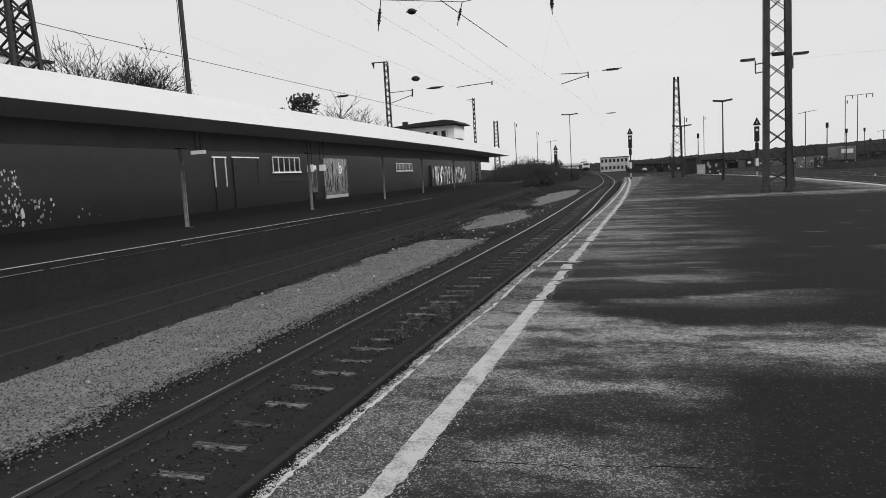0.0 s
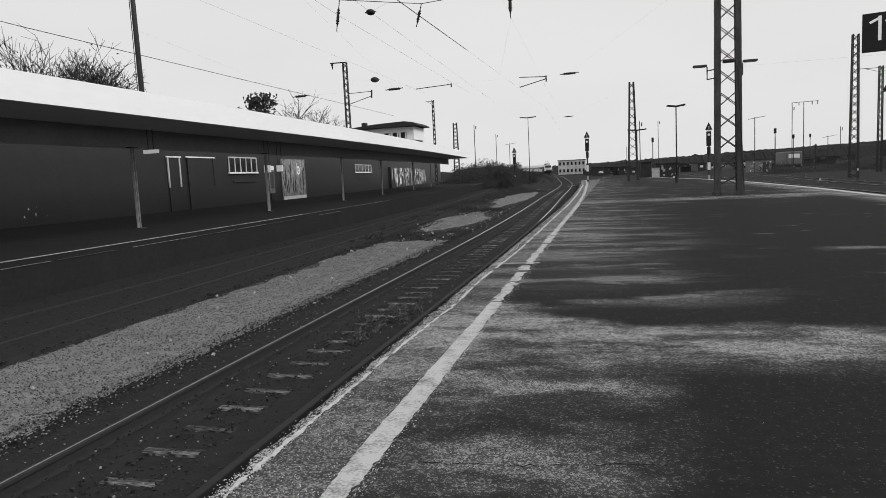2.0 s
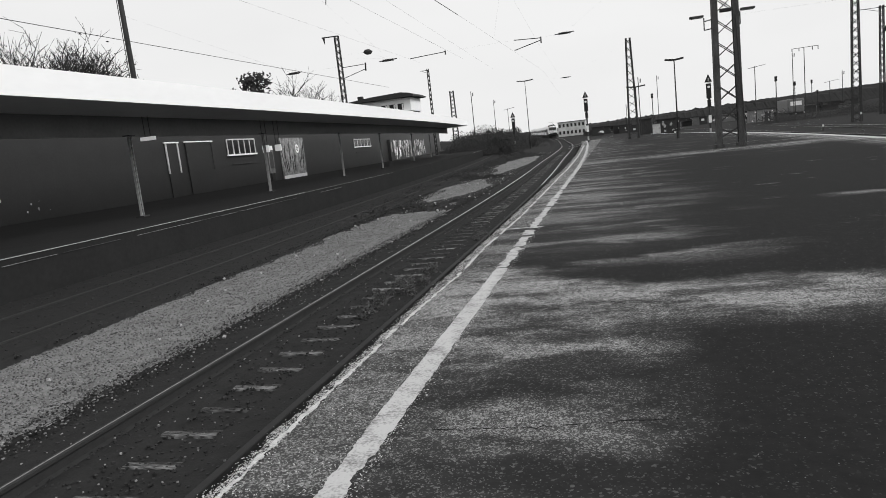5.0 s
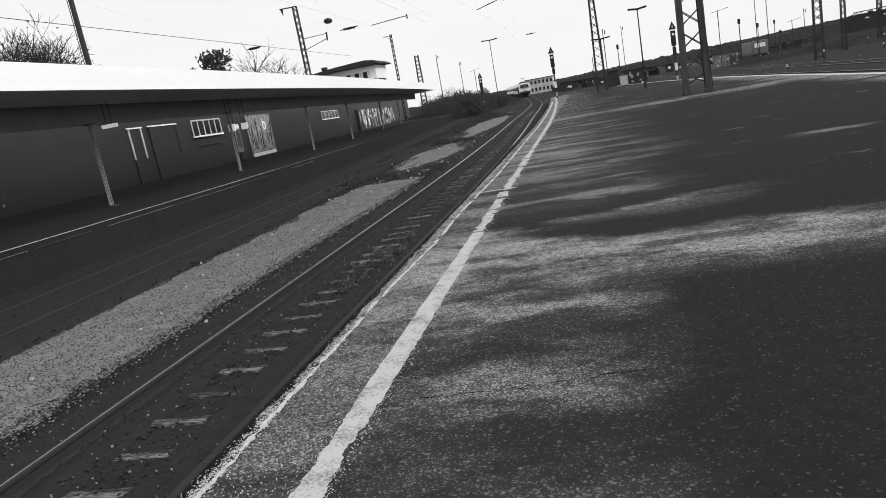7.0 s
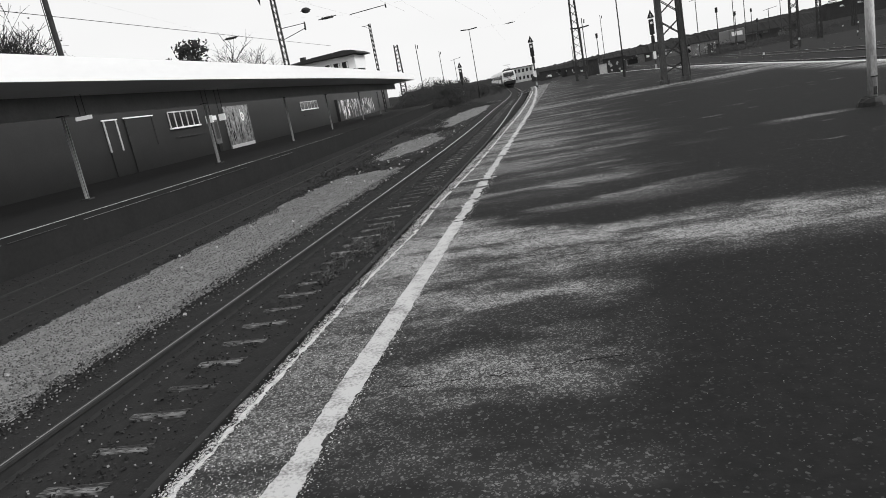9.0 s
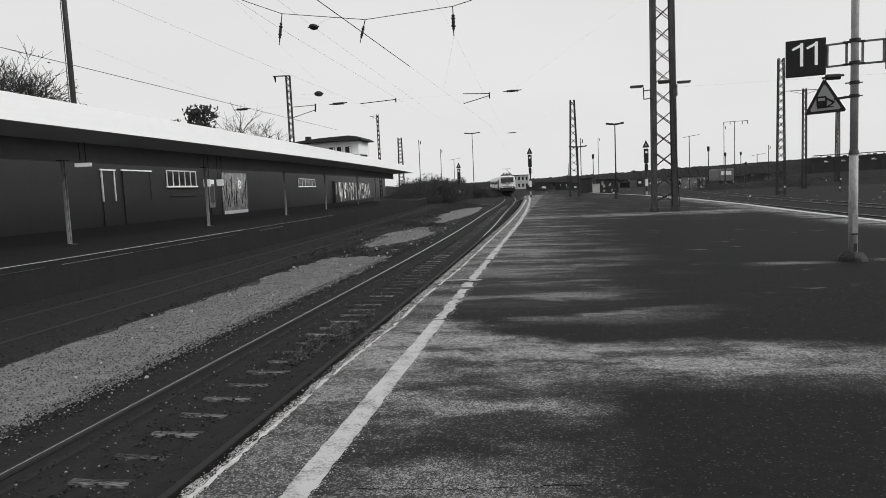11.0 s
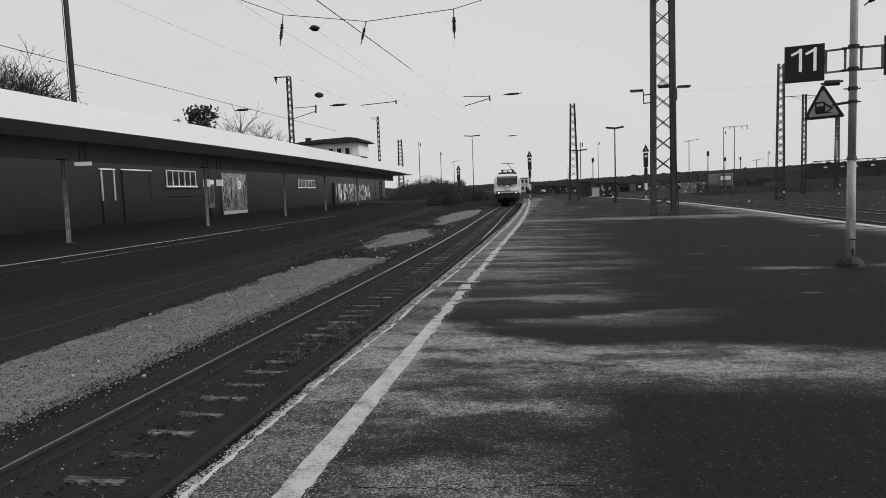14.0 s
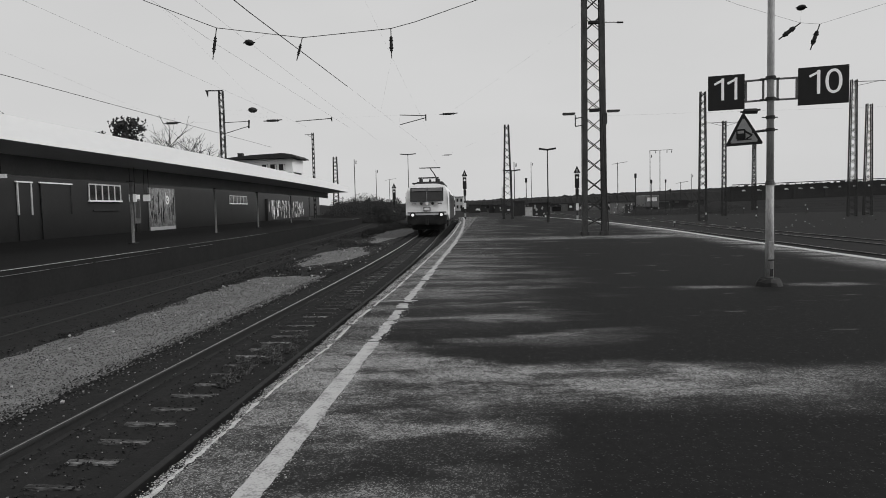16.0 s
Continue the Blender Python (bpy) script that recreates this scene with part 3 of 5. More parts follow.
for y0, y1, half, wear in ((-12.0, -1.04, 0.075, 0.03), (-1.0, 3.45, 0.075, 0.03), (3.45, 5.36, 0.085, 0.014), (5.36, 6.78, 0.082, 0.014), (6.78, 8.15, 0.075, 0.02), *worn):
    quad_mesh("stripe", *line_strip(y0, y1, half, wear), LINE_PAINT, line)

cracks = thing("asphalt_cracks", (0, 0, 0), "thin dark cracks running across the asphalt", "cracks", kind="structure")
for x0, y0, x1, y1, wid in ((-1.11, 3.48, -0.59, 3.50, 0.006), (-0.59, 3.50, 0.23, 3.62, 0.006), (-0.15, 6.25, 0.12, 6.02, 0.012), (0.1, 6.05, 0.02, 5.85, 0.01), (-1.2, 6.15, -0.2, 6.0, 0.006)):
    vs, fs = [], []
    for k in range(25):
        u = k / 24
        px, py = x0 + (x1 - x0) * u + rl.uniform(-0.012, 0.012), y0 + (y1 - y0) * u + rl.uniform(-0.016, 0.016)
        ww = 1.7 * wid * rl.uniform(0.2, 1.2)
        vs += [(px, py - ww / 2, 0.0022), (px, py + ww / 2, 0.0022)]
        if k:
            fs.append((2 * k - 2, 2 * k, 2 * k + 1, 2 * k - 1))
    quad_mesh("crack", vs, fs, CRACK, cracks)

# crumbling coping stones, one by one
def seam(y):
    """How far the crumbling edge reaches into the platform."""
    return float(np.interp(y, [0, 3, 5, 6.2, 7.9, 10, 13.7, 25, 60, 97], [0.034, 0.034, 0.036, 0.045, 0.11, 0.08, 0.17, 0.15, 0.2, 0.3])) + 0.02 * noise.noise((8.0, y * 2.1, 1.0))


coping = thing("coping", (0, 0, 0), "crumbling pale coping stones along the platform edge", "coping", kind="structure")
rk = random.Random(21)
for i in range(118):
    y = -12.38 + i * 0.92
    bm = bmesh.new()
    nseg = 18 if y < 16 else 6
    vs = []
    for k in range(nseg + 1):
        yy = y + 0.905 * k / nseg
        x = edge_x(yy)
        j = 0.05 * noise.noise((2.0, yy * 3.0, 1.0)) + 0.035 * noise.noise((2.0, yy * 13.0, 4.0)) + rk.uniform(-0.008, 0.008)
        vs.append([bm.verts.new(p) for p in ((x - 0.06 + j, yy, -0.13), (x - 0.075 + j, yy, -0.012), (x - 0.045 + j * 0.6, yy, 0.003), (x + seam(yy), yy, 0.004), (x + 0.029, yy, -0.13))])
    for a, b in zip(vs, vs[1:]):
        for k in range(5):
            bm.faces.new((a[k], a[(k + 1) % 5], b[(k + 1) % 5], b[k]))
    bm.faces.new(vs[0][::-1])
    bm.faces.new(vs[-1])
    bmesh.ops.recalc_face_normals(bm, faces=bm.faces)
    part("coping_stone", bm, KERB, coping)


mortar = thing("mortar_seam", (0, 0, 0), "ragged pale mortar seam behind the crumbling platform edge", "seam", kind="structure")
my = -11.0
while my < 70.0:
    ml, vs, fs = rk.uniform(0.3, 1.6) * (1 + 0.03 * max(0.0, my)), [], []
    cells = int(max(8, ml / (0.02 + 0.002 * max(0.0, my))))
    for k in range(cells + 1):
        yy = my + ml * k / cells
        c = edge_x(yy) + seam(yy) - 0.014 + 0.022 * noise.noise((3.0, yy * 7.0, 2.0)) + 0.01 * noise.noise((3.5, yy * 26.0, 2.0))
        half = max(0.0015, 0.012 + 0.0008 * max(0.0, yy) + (0.012 + 0.0011 * max(0.0, yy)) * (noise.noise((6.0, yy * 5.0, 2.0)) + noise.noise((6.5, yy * 23.0, 2.0)))) * min(1.0, 0.3 + k * 0.35, 0.3 + (cells - k) * 0.35)
        vs += [(c - half, yy, 0.0085), (c + half * 0.9, yy, 0.0085)]
        if k:
            fs.append((2 * k - 2, 2 * k - 1, 2 * k + 1, 2 * k))
    quad_mesh("seam_piece", vs, fs, MORTAR, mortar)
    my += ml + rk.choice((0.02, 0.08, 0.2)) * (1 + 0.03 * max(0.0, my))


def chip_area(r, n):
    y = 2.4 + 14 * r.uniform(0, 1, n) ** 1.6
    return np.stack([-2.02 + r.normal(0, 0.035, n), y, np.full(n, 0.005)], -1)


stones("edge_crumbs", 3600, chip_area, 0.0042, MORTAR, 31, "pale crumbs broken off the platform edge", 0.3)


def lane_area(r, n):
    y = 2.4 + 9 * r.uniform(0, 1, n) ** 1.5
    return np.stack([r.uniform(-1.95, -1.5, n), y, np.full(n, 0.002)], -1)


stones("lane_grit", 1300, lane_area, 0.0034, MORTAR, 34, "pale grit between the line and the platform edge", 0.3)


def crumb_area(r, n):
    y = 2.4 + 10 * r.uniform(0, 1, n) ** 1.5
    return np.stack([r.uniform(-1.9, 4.5, n), y, np.full(n, 0.002)], -1)


stones("asphalt_grit", 900, crumb_area, 0.003, CONCRETE, 32, "pale grit scattered over the asphalt", 0.4)
def flake_area(r, n):
    y = 2.4 + 12 * r.uniform(0, 1, n) ** 1.4
    away = np.where(r.uniform(0, 1, n) < 0.7, 1, -1) * (0.07 + np.abs(r.normal(0, 0.035, n)))
    return np.stack([-1.415 + away, y, np.full(n, 0.003)], -1)


stones("paint_flakes", 1300, flake_area, 0.0045, PAINT, 33, "flakes of white paint crumbling beside the line", 0.25)
joint = quad_mesh("expansion_joint", [(-2.0, 11.66, 0.006), (-1.25, 11.70, 0.006), (-1.25, 11.78, 0.006), (-2.0, 11.75, 0.006)], [(0, 1, 2, 3)], PAINT)
tagged(joint, "pale joint across the platform margin", "joint", kind="structure")

# ---- the roofed platform ----
fys = steps(-12, 82, 2)
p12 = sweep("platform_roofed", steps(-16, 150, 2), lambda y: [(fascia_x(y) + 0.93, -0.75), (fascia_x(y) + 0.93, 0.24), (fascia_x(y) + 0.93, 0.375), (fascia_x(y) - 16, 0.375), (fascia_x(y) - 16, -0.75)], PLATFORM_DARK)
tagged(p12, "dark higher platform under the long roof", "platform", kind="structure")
for y0, y1, h, m in ((-16, 24, 0.012, PAINT), (24, 37, 0.008, CONCRETE), (37, 74, 0.004, PLATFORM_DARK), (74, 92, 0.012, CONCRETE), (92, 150, 0.004, PLATFORM_DARK)):
    cope12 = sweep("coping_roofed", steps(y0, y1, 1), lambda y, h=h: [(fascia_x(y) + 0.91, 0.376), (fascia_x(y) + 0.91, 0.376 + h), (fascia_x(y) + 0.945, 0.376 + h), (fascia_x(y) + 0.945, 0.376)], m)
    tagged(cope12, "thin worn edge strip of the roofed platform", "platform edge", kind="structure")
lip12 = thing("coping_lip", (0, 0, 0), "broken pale lower lip of the platform edge slabs", "platform edge", kind="structure")
ly, lr = -14.0, random.Random(71)
while ly < 30:
    ll = lr.uniform(0.5, 3.2)
    sweep("lip_piece", [ly, ly + ll / 2, ly + ll], lambda y: [(fascia_x(y) + 0.935, 0.246), (fascia_x(y) + 0.935, 0.256), (fascia_x(y) + 0.95, 0.256), (fascia_x(y) + 0.95, 0.246)], lr.choice((CONCRETE, CONCRETE, STEEL)), lip12)
    ly += ll + lr.choice((0.05, 0.4, 1.5)) * (0.4 if ly < 20 else 1.6)

roof = thing("platform_roof", (0, 0, 0), "long flat platform roof with a tall white edge board", "platform roof", kind="structure")
sweep("fascia", fys, lambda y: [(fascia_x(y) - 0.06, 3.60), (fascia_x(y), 3.60), (fascia_x(y), 4.24), (fascia_x(y) - 0.06, 4.24)], FASCIA, roof, label="tall white edge board of the roof")
sweep("roof_deck", fys, lambda y: [(fascia_x(y) - 6.4, 3.95), (fascia_x(y) - 0.062, 3.95), (fascia_x(y) - 0.062, 4.2), (fascia_x(y) - 6.4, 4.2)], ROOFTOP, roof)
sweep("soffit", fys, lambda y: [(fascia_x(y) - 6.35, 3.55), (fascia_x(y) - 0.064, 3.61), (fascia_x(y) - 0.064, 3.94), (fascia_x(y) - 6.35, 3.94)], SOFFIT, roof)
sweep("purlin", fys, lambda y: [(fascia_x(y) - 2.66, 2.95), (fascia_x(y) - 2.6, 2.95), (fascia_x(y) - 2.6, 3.59), (fascia_x(y) - 2.66, 3.59)], PURLIN, roof)
for x, y in ((-14.75, 18.8), (-14.9, 27.7), (-15.75, 38.6), (-16.8, 49.0), (-18.6, 63.7), (-20.6, 78.0)):
    c = thing("roof_column", (x, y, 0.375), "slim grey steel column carrying the platform roof", "column", "roof columns", rz=fascia_turn(y))
    part("web", box((0, 0, 1.29), (0.02, 0.08, 2.58)), STEEL, c)
    # paler colour than the web puts the light on the flanges into them
    for s in (-1, 1):
        part("flange", box((0, s * 0.045, 1.29), (0.085, 0.018, 2.58)), POLE, c, "flange coloured paler for its lit look")
    part("base_plate", box((0, 0, 0.02), (0.3, 0.3, 0.04), bevel=0.005), STEEL_DARK, c)
    part("crossbeam", box((-1.3, 0, 3.08), (1.9, 0.16, 0.2)), PURLIN, c)
    part("head_plate", box((0, 0, 2.59), (0.26, 0.26, 0.03)), STEEL, c)


def on_wall(y, back=0.0):
    """A spot on the station wall behind the roofed platform."""
    return fascia_x(y) - 10.5 + back


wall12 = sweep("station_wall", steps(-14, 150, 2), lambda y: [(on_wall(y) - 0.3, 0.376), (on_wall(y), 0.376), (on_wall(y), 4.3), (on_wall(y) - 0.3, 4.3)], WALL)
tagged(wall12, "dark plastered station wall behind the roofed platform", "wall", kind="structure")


def wall_window(y, z, w, h, n, label):
    t = thing("window", (on_wall(y) + 0.03, y, z), label, "window", "station windows", rz=fascia_turn(y))
    part("pane", box((0, 0, h / 2), (0.03, w, h)), GLASS_DARK, t)
    for i in range(n + 1):
        part("mullion", box((0.03, -w / 2 + w * i / n, h / 2), (0.05, 0.09, h)), HOUSE, t)
    part("head", box((0.03, 0, h), (0.06, w, 0.08)), HOUSE, t)
    part("sill", box((0.05, 0, -0.05), (0.12, w + 0.2, 0.10)), WHITE, t)
    part("lower_rail", box((0.03, 0.1, -0.62), (0.05, w * 0.85, 0.06)), STEEL, t)


wall_window(41.1, 2.5, 3.9, 0.95, 5, "wide station window with pale bars and sill")
wall_window(69.8, 2.45, 6.6, 0.75, 5, "station window with pale slanting bars")


def doorway(y, w, h, label, frame_material):
    t = thing("doorway", (on_wall(y) + 0.04, y, 0.376), label, "doorway", rz=fascia_turn(y))
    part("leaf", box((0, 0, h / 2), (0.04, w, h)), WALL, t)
    part("head", box((0.03, 0, h), (0.07, w + 0.3, 0.07)), WHITE, t)
    for s in (-1, 1):
        part("jamb", box((0.03, s * w / 2, h * 0.72), (0.06, 0.10, h * 0.56)), frame_material, t)


doorway(33.0, 1.1, 2.98, "dark doorway with a pale frame in the station wall", HOUSE)
doorway(35.8, 2.8, 3.0, "broad dark entrance with a pale lintel", STEEL_DARK)


def poster(y, z, w, h):
    t = thing("poster_board", (on_wall(y) + 0.05, y, z), "tall printed board with a pale ring on it", "poster board", rz=fascia_turn(y))
    part("board", box((0, 0, h / 2), (0.06, w, h), bevel=0.01), MURAL, t)
    ring = bmesh.new()
    n, r1, r2 = 28, 0.30, 0.17
    vs = [[ring.verts.new((0.04, r * math.cos(6.2832 * i / n) + 0.9, r * math.sin(6.2832 * i / n) + h * 0.72)) for r in (r2 * 1.15, r1 * 1.15)] for i in range(n)]
    for i in range(n):
        a, b = vs[i], vs[(i + 1) % n]
        ring.faces.new((a[0], a[1], b[1], b[0]))
    part("ring", ring, WHITE, t, "pale printed ring")
    part("dot", disc((0.042, 0.9, h * 0.72), 0.09, 0.01, "x"), WHITE, t)
    part("stroke", box((0.042, 0.63, h * 0.72 + 0.25), (0.012, 0.09, 0.62)), WHITE, t)
    part("base_strip", box((0.045, 0, 0.12), (0.03, w * 0.95, 0.26)), WHITE, t, "white strip along the foot")
    rp = random.Random(4)
    for k in range(16):
        a = Vector((0.045, rp.uniform(-w / 2 + 0.1, w / 2 - 0.1), rp.uniform(0.4, h * 0.5)))
        b = a + Vector((0, rp.uniform(-0.5, 0.5), rp.uniform(0.7, 1.9)))
        b.y = max(-w / 2 + 0.05, min(w / 2 - 0.05, b.y))
        b.z = min(b.z, h - 0.1)
        part("printed_stroke", beam(a, b, 0.05, 0.008), BLACK, t)


poster(49.6, 0.376, 4.8, 3.1)
nb = thing("notice_board", (on_wall(45.4) + 0.05, 45.4, 0.95), "narrow pale notice board on the station wall", "notice board", rz=fascia_turn(45.4))
part("board", box((0, 0, 1.0), (0.05, 0.9, 2.0), bevel=0.01), CONCRETE, nb)
part("header", box((0.03, 0, 1.82), (0.03, 0.8, 0.3)), WHITE, nb, "white header strip")
part("sheet", box((0.03, 0, 0.95), (0.02, 0.62, 1.2)), STEEL, nb)
part("foot", box((0.0, 0, -0.287), (0.05, 0.5, 0.574)), STEEL_DARK, nb)


def graffiti(name, t, w, h, seed, n, lift, axis="x", big=0.4, mid=0.0):
    """Pale sprayed shapes, none of them letters."""
    r = random.Random(seed)
    for k in range(n):
        u, v = r.uniform(-w / 2, w / 2), r.uniform(0.1, h)
        bm = bmesh.new()
        s = r.uniform(0.25, 1.0) * big
        c = bm.verts.new((lift, u + mid, v) if axis == "x" else (u, lift, v))
        ring = []
        for i in range(9):
            a, q = 6.2832 * i / 9, s * r.uniform(0.35, 1.0)
            uu, vv = max(-w / 2, min(w / 2, u + q * math.cos(a) * 0.7)), max(0.05, min(h, v + q * math.sin(a)))
            ring.append(bm.verts.new((lift, uu + mid, vv) if axis == "x" else (uu, lift, vv)))
        for i in range(9):
            bm.faces.new((c, ring[i], ring[(i + 1) % 9]))
        part(name, bm, r.choice((WHITE, PAINT, SIGN_GREY, SIGN_GREY)), t)
        lift += 0.0012 if lift > 0 else -0.0012


gw = thing("graffiti_panel", (on_wall(97.5) + 0.18, 97.5, 0.45), "wall panel covered with pale sprayed shapes", "graffiti", rz=fascia_turn(97.5))
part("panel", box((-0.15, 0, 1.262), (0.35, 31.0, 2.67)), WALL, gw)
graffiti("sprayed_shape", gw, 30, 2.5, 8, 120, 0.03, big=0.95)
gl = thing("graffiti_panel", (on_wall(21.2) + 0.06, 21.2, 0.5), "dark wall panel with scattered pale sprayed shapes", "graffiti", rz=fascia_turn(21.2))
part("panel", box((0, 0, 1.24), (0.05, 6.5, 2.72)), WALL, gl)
graffiti("sprayed_shape", gl, 1.3, 2.3, 18, 70, 0.03, big=0.11, mid=-2.1)
graffiti("sprayed_shape", gl, 1.2, 0.8, 22, 6, 0.116, big=0.26, mid=-2.1)
graffiti("sprayed_shape", gl, 1.6, 1.1, 23, 24, 0.126, big=0.13, mid=-0.9)
graffiti("sprayed_shape", gl, 4.4, 0.7, 19, 9, 0.158, big=0.11, mid=0.5)
for y, z, h in ((19.7, 2.86, 0.12), (28.1, 2.3, 0.4), (29.4, 2.32, 0.36)):
    s = thing("hanging_sign", (fascia_x(y) - 2.4, y, z), "small pale lit sign hanging under the roof", "sign", "hanging signs", rz=fascia_turn(y))
    part("face", box((0, 0, 0.0), (0.55 if h < 0.3 else 0.3, 0.08, h if h < 0.3 else h * 0.8), bevel=0.01), LIT_SIGN, s)
    for q in (-0.1, 0.1):
        part("hanger", tube((q, 0, h * 0.3), (q, 0, 3.605 - z), 0.012), STEEL_DARK, s)


# ---- plants ----
def leaf_cloud(r, n, centre, radius, size, squash=0.8):
    verts, faces = [], []
    for i in range(n):
        d = Vector((r.gauss(0, 1), r.gauss(0, 1), r.gauss(0, 1)))
        d = d.normalized() * radius * r.random() ** 0.4
        c = Vector(centre) + Vector((d.x, d.y, d.z * squash))
        u = Vector((r.gauss(0, 1), r.gauss(0, 1), r.gauss(0, 1))).normalized()
        v = u.orthogonal().normalized()
        s = size * r.uniform(0.5, 1.3)
        k = len(verts)
        verts += [c - u * s, c + v * s * 0.5, c + u * s, c - v * s * 0.5]
        faces.append((k, k + 1, k + 2, k + 3))
    return verts, faces


def branches(r, bm, a, way, length, rad, depth, tips):
    b = a + way * length
    tube(a, b, max(rad, 0.018), max(rad * 0.62, 0.012), n=6 if depth > 2 else 3, bm=bm, caps=False)
    if depth == 0:
        tips.append(b)
        return
    for k in range(3 if depth > 2 else 2):
        d = (way + Vector((r.gauss(0, 0.52), r.gauss(0, 0.52), r.gauss(0.12, 0.25)))).normalized()
        branches(r, bm, a + way * length * r.uniform(0.55, 1.0), d, length * r.uniform(0.6, 0.85), rad * 0.58, depth - 1, tips)


def bare_tree(at, h, seed, label, rad=0.16, buds=0, forks=5):
    r = random.Random(seed)
    t = thing("tree", at, label, "tree", "bare trees")
    bm, tips = bmesh.new(), []
    tube((0, 0, 0), (0, 0, h * 0.32), rad, rad * 0.8, n=8, bm=bm)
    part("trunk", bm, BARK, t)
    bm = bmesh.new()
    for k in range(4):
        d = Vector((r.gauss(0, 0.26), r.gauss(0, 0.26), 1)).normalized()
        branches(r, bm, Vector((0, 0, h * r.uniform(0.25, 0.32))), d, h * 0.215, rad * 0.62, forks, tips)
    part("bare_crown", bm, BARK, t)
    if buds:
        vs, fs = [], []
        for p in tips:
            v, f = leaf_cloud(r, buds, p - Vector((0, 0, r.uniform(0.3, 1.2))), 0.35, 0.10)
            fs += [tuple(i + len(vs) for i in q) for q in f]
            vs += v
        quad_mesh("crown", vs, fs, LEAF, t)


def leafy_tree(at, h, w, seed, label, name="tree", clumps=26, size=0.28, per=80):
    r = random.Random(seed)
    t = thing(name, at, label, "tree" if h > 4 else "bush", "leafy trees" if h > 4 else "bushes")
    part("trunk", tube((0, 0, 0), (0.1, 0, h * 0.8), (0.03 if h > 4 else 0.012) * h, 0.006 * h), BARK, t)
    vs, fs = [], []
    for k in range(clumps):
        z = h * (r.uniform(0.25, 0.95) if h > 4 else r.uniform(0.02, 0.9) ** 1.3)
        rr = w * (1.0 - 0.6 * abs(z / h - 0.5) if h > 4 else 1.25 - 0.9 * z / h)
        a = r.uniform(0, 6.28)
        v, f = leaf_cloud(r, per, (rr * r.uniform(0, 1) * math.cos(a), rr * r.uniform(0, 1) * math.sin(a), z), w * 0.34, size)
        fs += [tuple(i + len(vs) for i in q) for q in f]
        vs += v
    quad_mesh("crown", vs, fs, LEAF if h > 0.5 else WEED, t)


for x, y, h, s, buds in ((-42.4, 40, 14.2, 1, 0), (-39.4, 40, 14.8, 2, 0), (-37.6, 42, 12.4, 14, 1), (-36.4, 41, 13.0, 3, 1), (-35.2, 41, 11.6, 4, 1), (-33.9, 41, 9.6, 15, 0)):
    bare_tree((x, y, -0.7), h + 2.0, s, "bare deciduous tree with thin twigs behind the platform roof", 0.2, buds=buds, forks=5 if buds else 4)
bare_tree((-37.9, 80, -0.7), 15.9, 5, "bare tree with open crown near the signal box", 0.24, forks=4)
bare_tree((-36.4, 82, -0.7), 14.2, 6, "small bare tree near the signal box", 0.2, forks=4)
leafy_tree((-42.9, 78, -0.7), 14.2, 3.5, 7, "dark evergreen tree behind the platform roof", clumps=60, size=0.26, per=60)
rt = random.Random(44)
for i in range(26):
    y = 92 + i * 5.2
    x = fascia_x(min(y, 100)) + 2.4 - (y - 100) * 0.05 + rt.uniform(-7, 3.0 if y < 110 else 0.0) - (0 if y < 140 else 4 + 0.2 * (y - 140))
    leafy_tree((x, y, -0.75), rt.uniform(2.0, 3.6) + (0.5 if i < 8 else 0), rt.uniform(2.8, 4.2), 100 + i, "dense dark shrubbery beside the track", "shrub", clumps=30, size=0.10, per=190)


def weed_patch(at, rx, ry, h, seed, label):
    """A low ragged mat of leaves with a few stalks standing out of it."""
    r = random.Random(seed)
    t = thing("weed_patch", at, label, "weeds", "weeds between the tracks")
    vs, fs, bm = [], [], bmesh.new()
    for k in range(int(26 * rx * ry) + 14):
        a, d = r.uniform(0, 6.28), r.random() ** 0.6
        x, y = rx * d * math.cos(a), ry * d * math.sin(a)
        top = h * (1.15 - d) * r.uniform(0.3, 1.2) + 0.03
        v, f = leaf_cloud(r, 34, (x, y, top * 0.45), 0.16 + 0.5 * top, 0.05 + 0.02 * r.random(), squash=min(1.0, top / (0.16 + 0.5 * top)) * 0.6)
        fs += [tuple(i + len(vs) for i in q) for q in f]
        vs += v
        if k % 3 == 0:
            tube((x, y, 0), (x + r.gauss(0, 0.08), y + r.gauss(0, 0.08), top * r.uniform(1.0, 1.7)), 0.008, 0.004, n=3, bm=bm, caps=False)
    tagged(quad_mesh("leaves", vs, fs, LEAF, t), kind="stuff")
    tagged(part("stalks", bm, BARK, t), kind="stuff")


for i in range(9):
    y = 84 + i * 6.5
    leafy_tree((track_x(y) - 6.0 - rt.uniform(0, 3.0) - 0.04 * (y - 84), y, -0.75), rt.uniform(2.8, 4.0), rt.uniform(2.0, 3.0), 160 + i, "low dark scrub beside the curving track", "shrub", clumps=24, size=0.09, per=160)
for i in range(16):
    y = 138 + i * 8.5
    wide = rt.uniform(1.8, 2.8)
    leafy_tree((track_x(y) - 2.4 - 1.5 * wide - rt.uniform(0, 5.0), y, -0.75), rt.uniform(1.9, 2.6), wide, 180 + i, "low dark scrub along the far curve of the track", "shrub", clumps=20, size=0.10, per=110)
for i in range(14):
    y = 112 + i * 6.5
    leafy_tree((-y * rt.uniform(0.132, 0.225), y, -0.75), rt.uniform(3.2, 4.3), rt.uniform(2.6, 3.8), 400 + i, "dense dark shrubbery beyond the end of the roofed platform", "shrub", clumps=26, size=0.10, per=130)
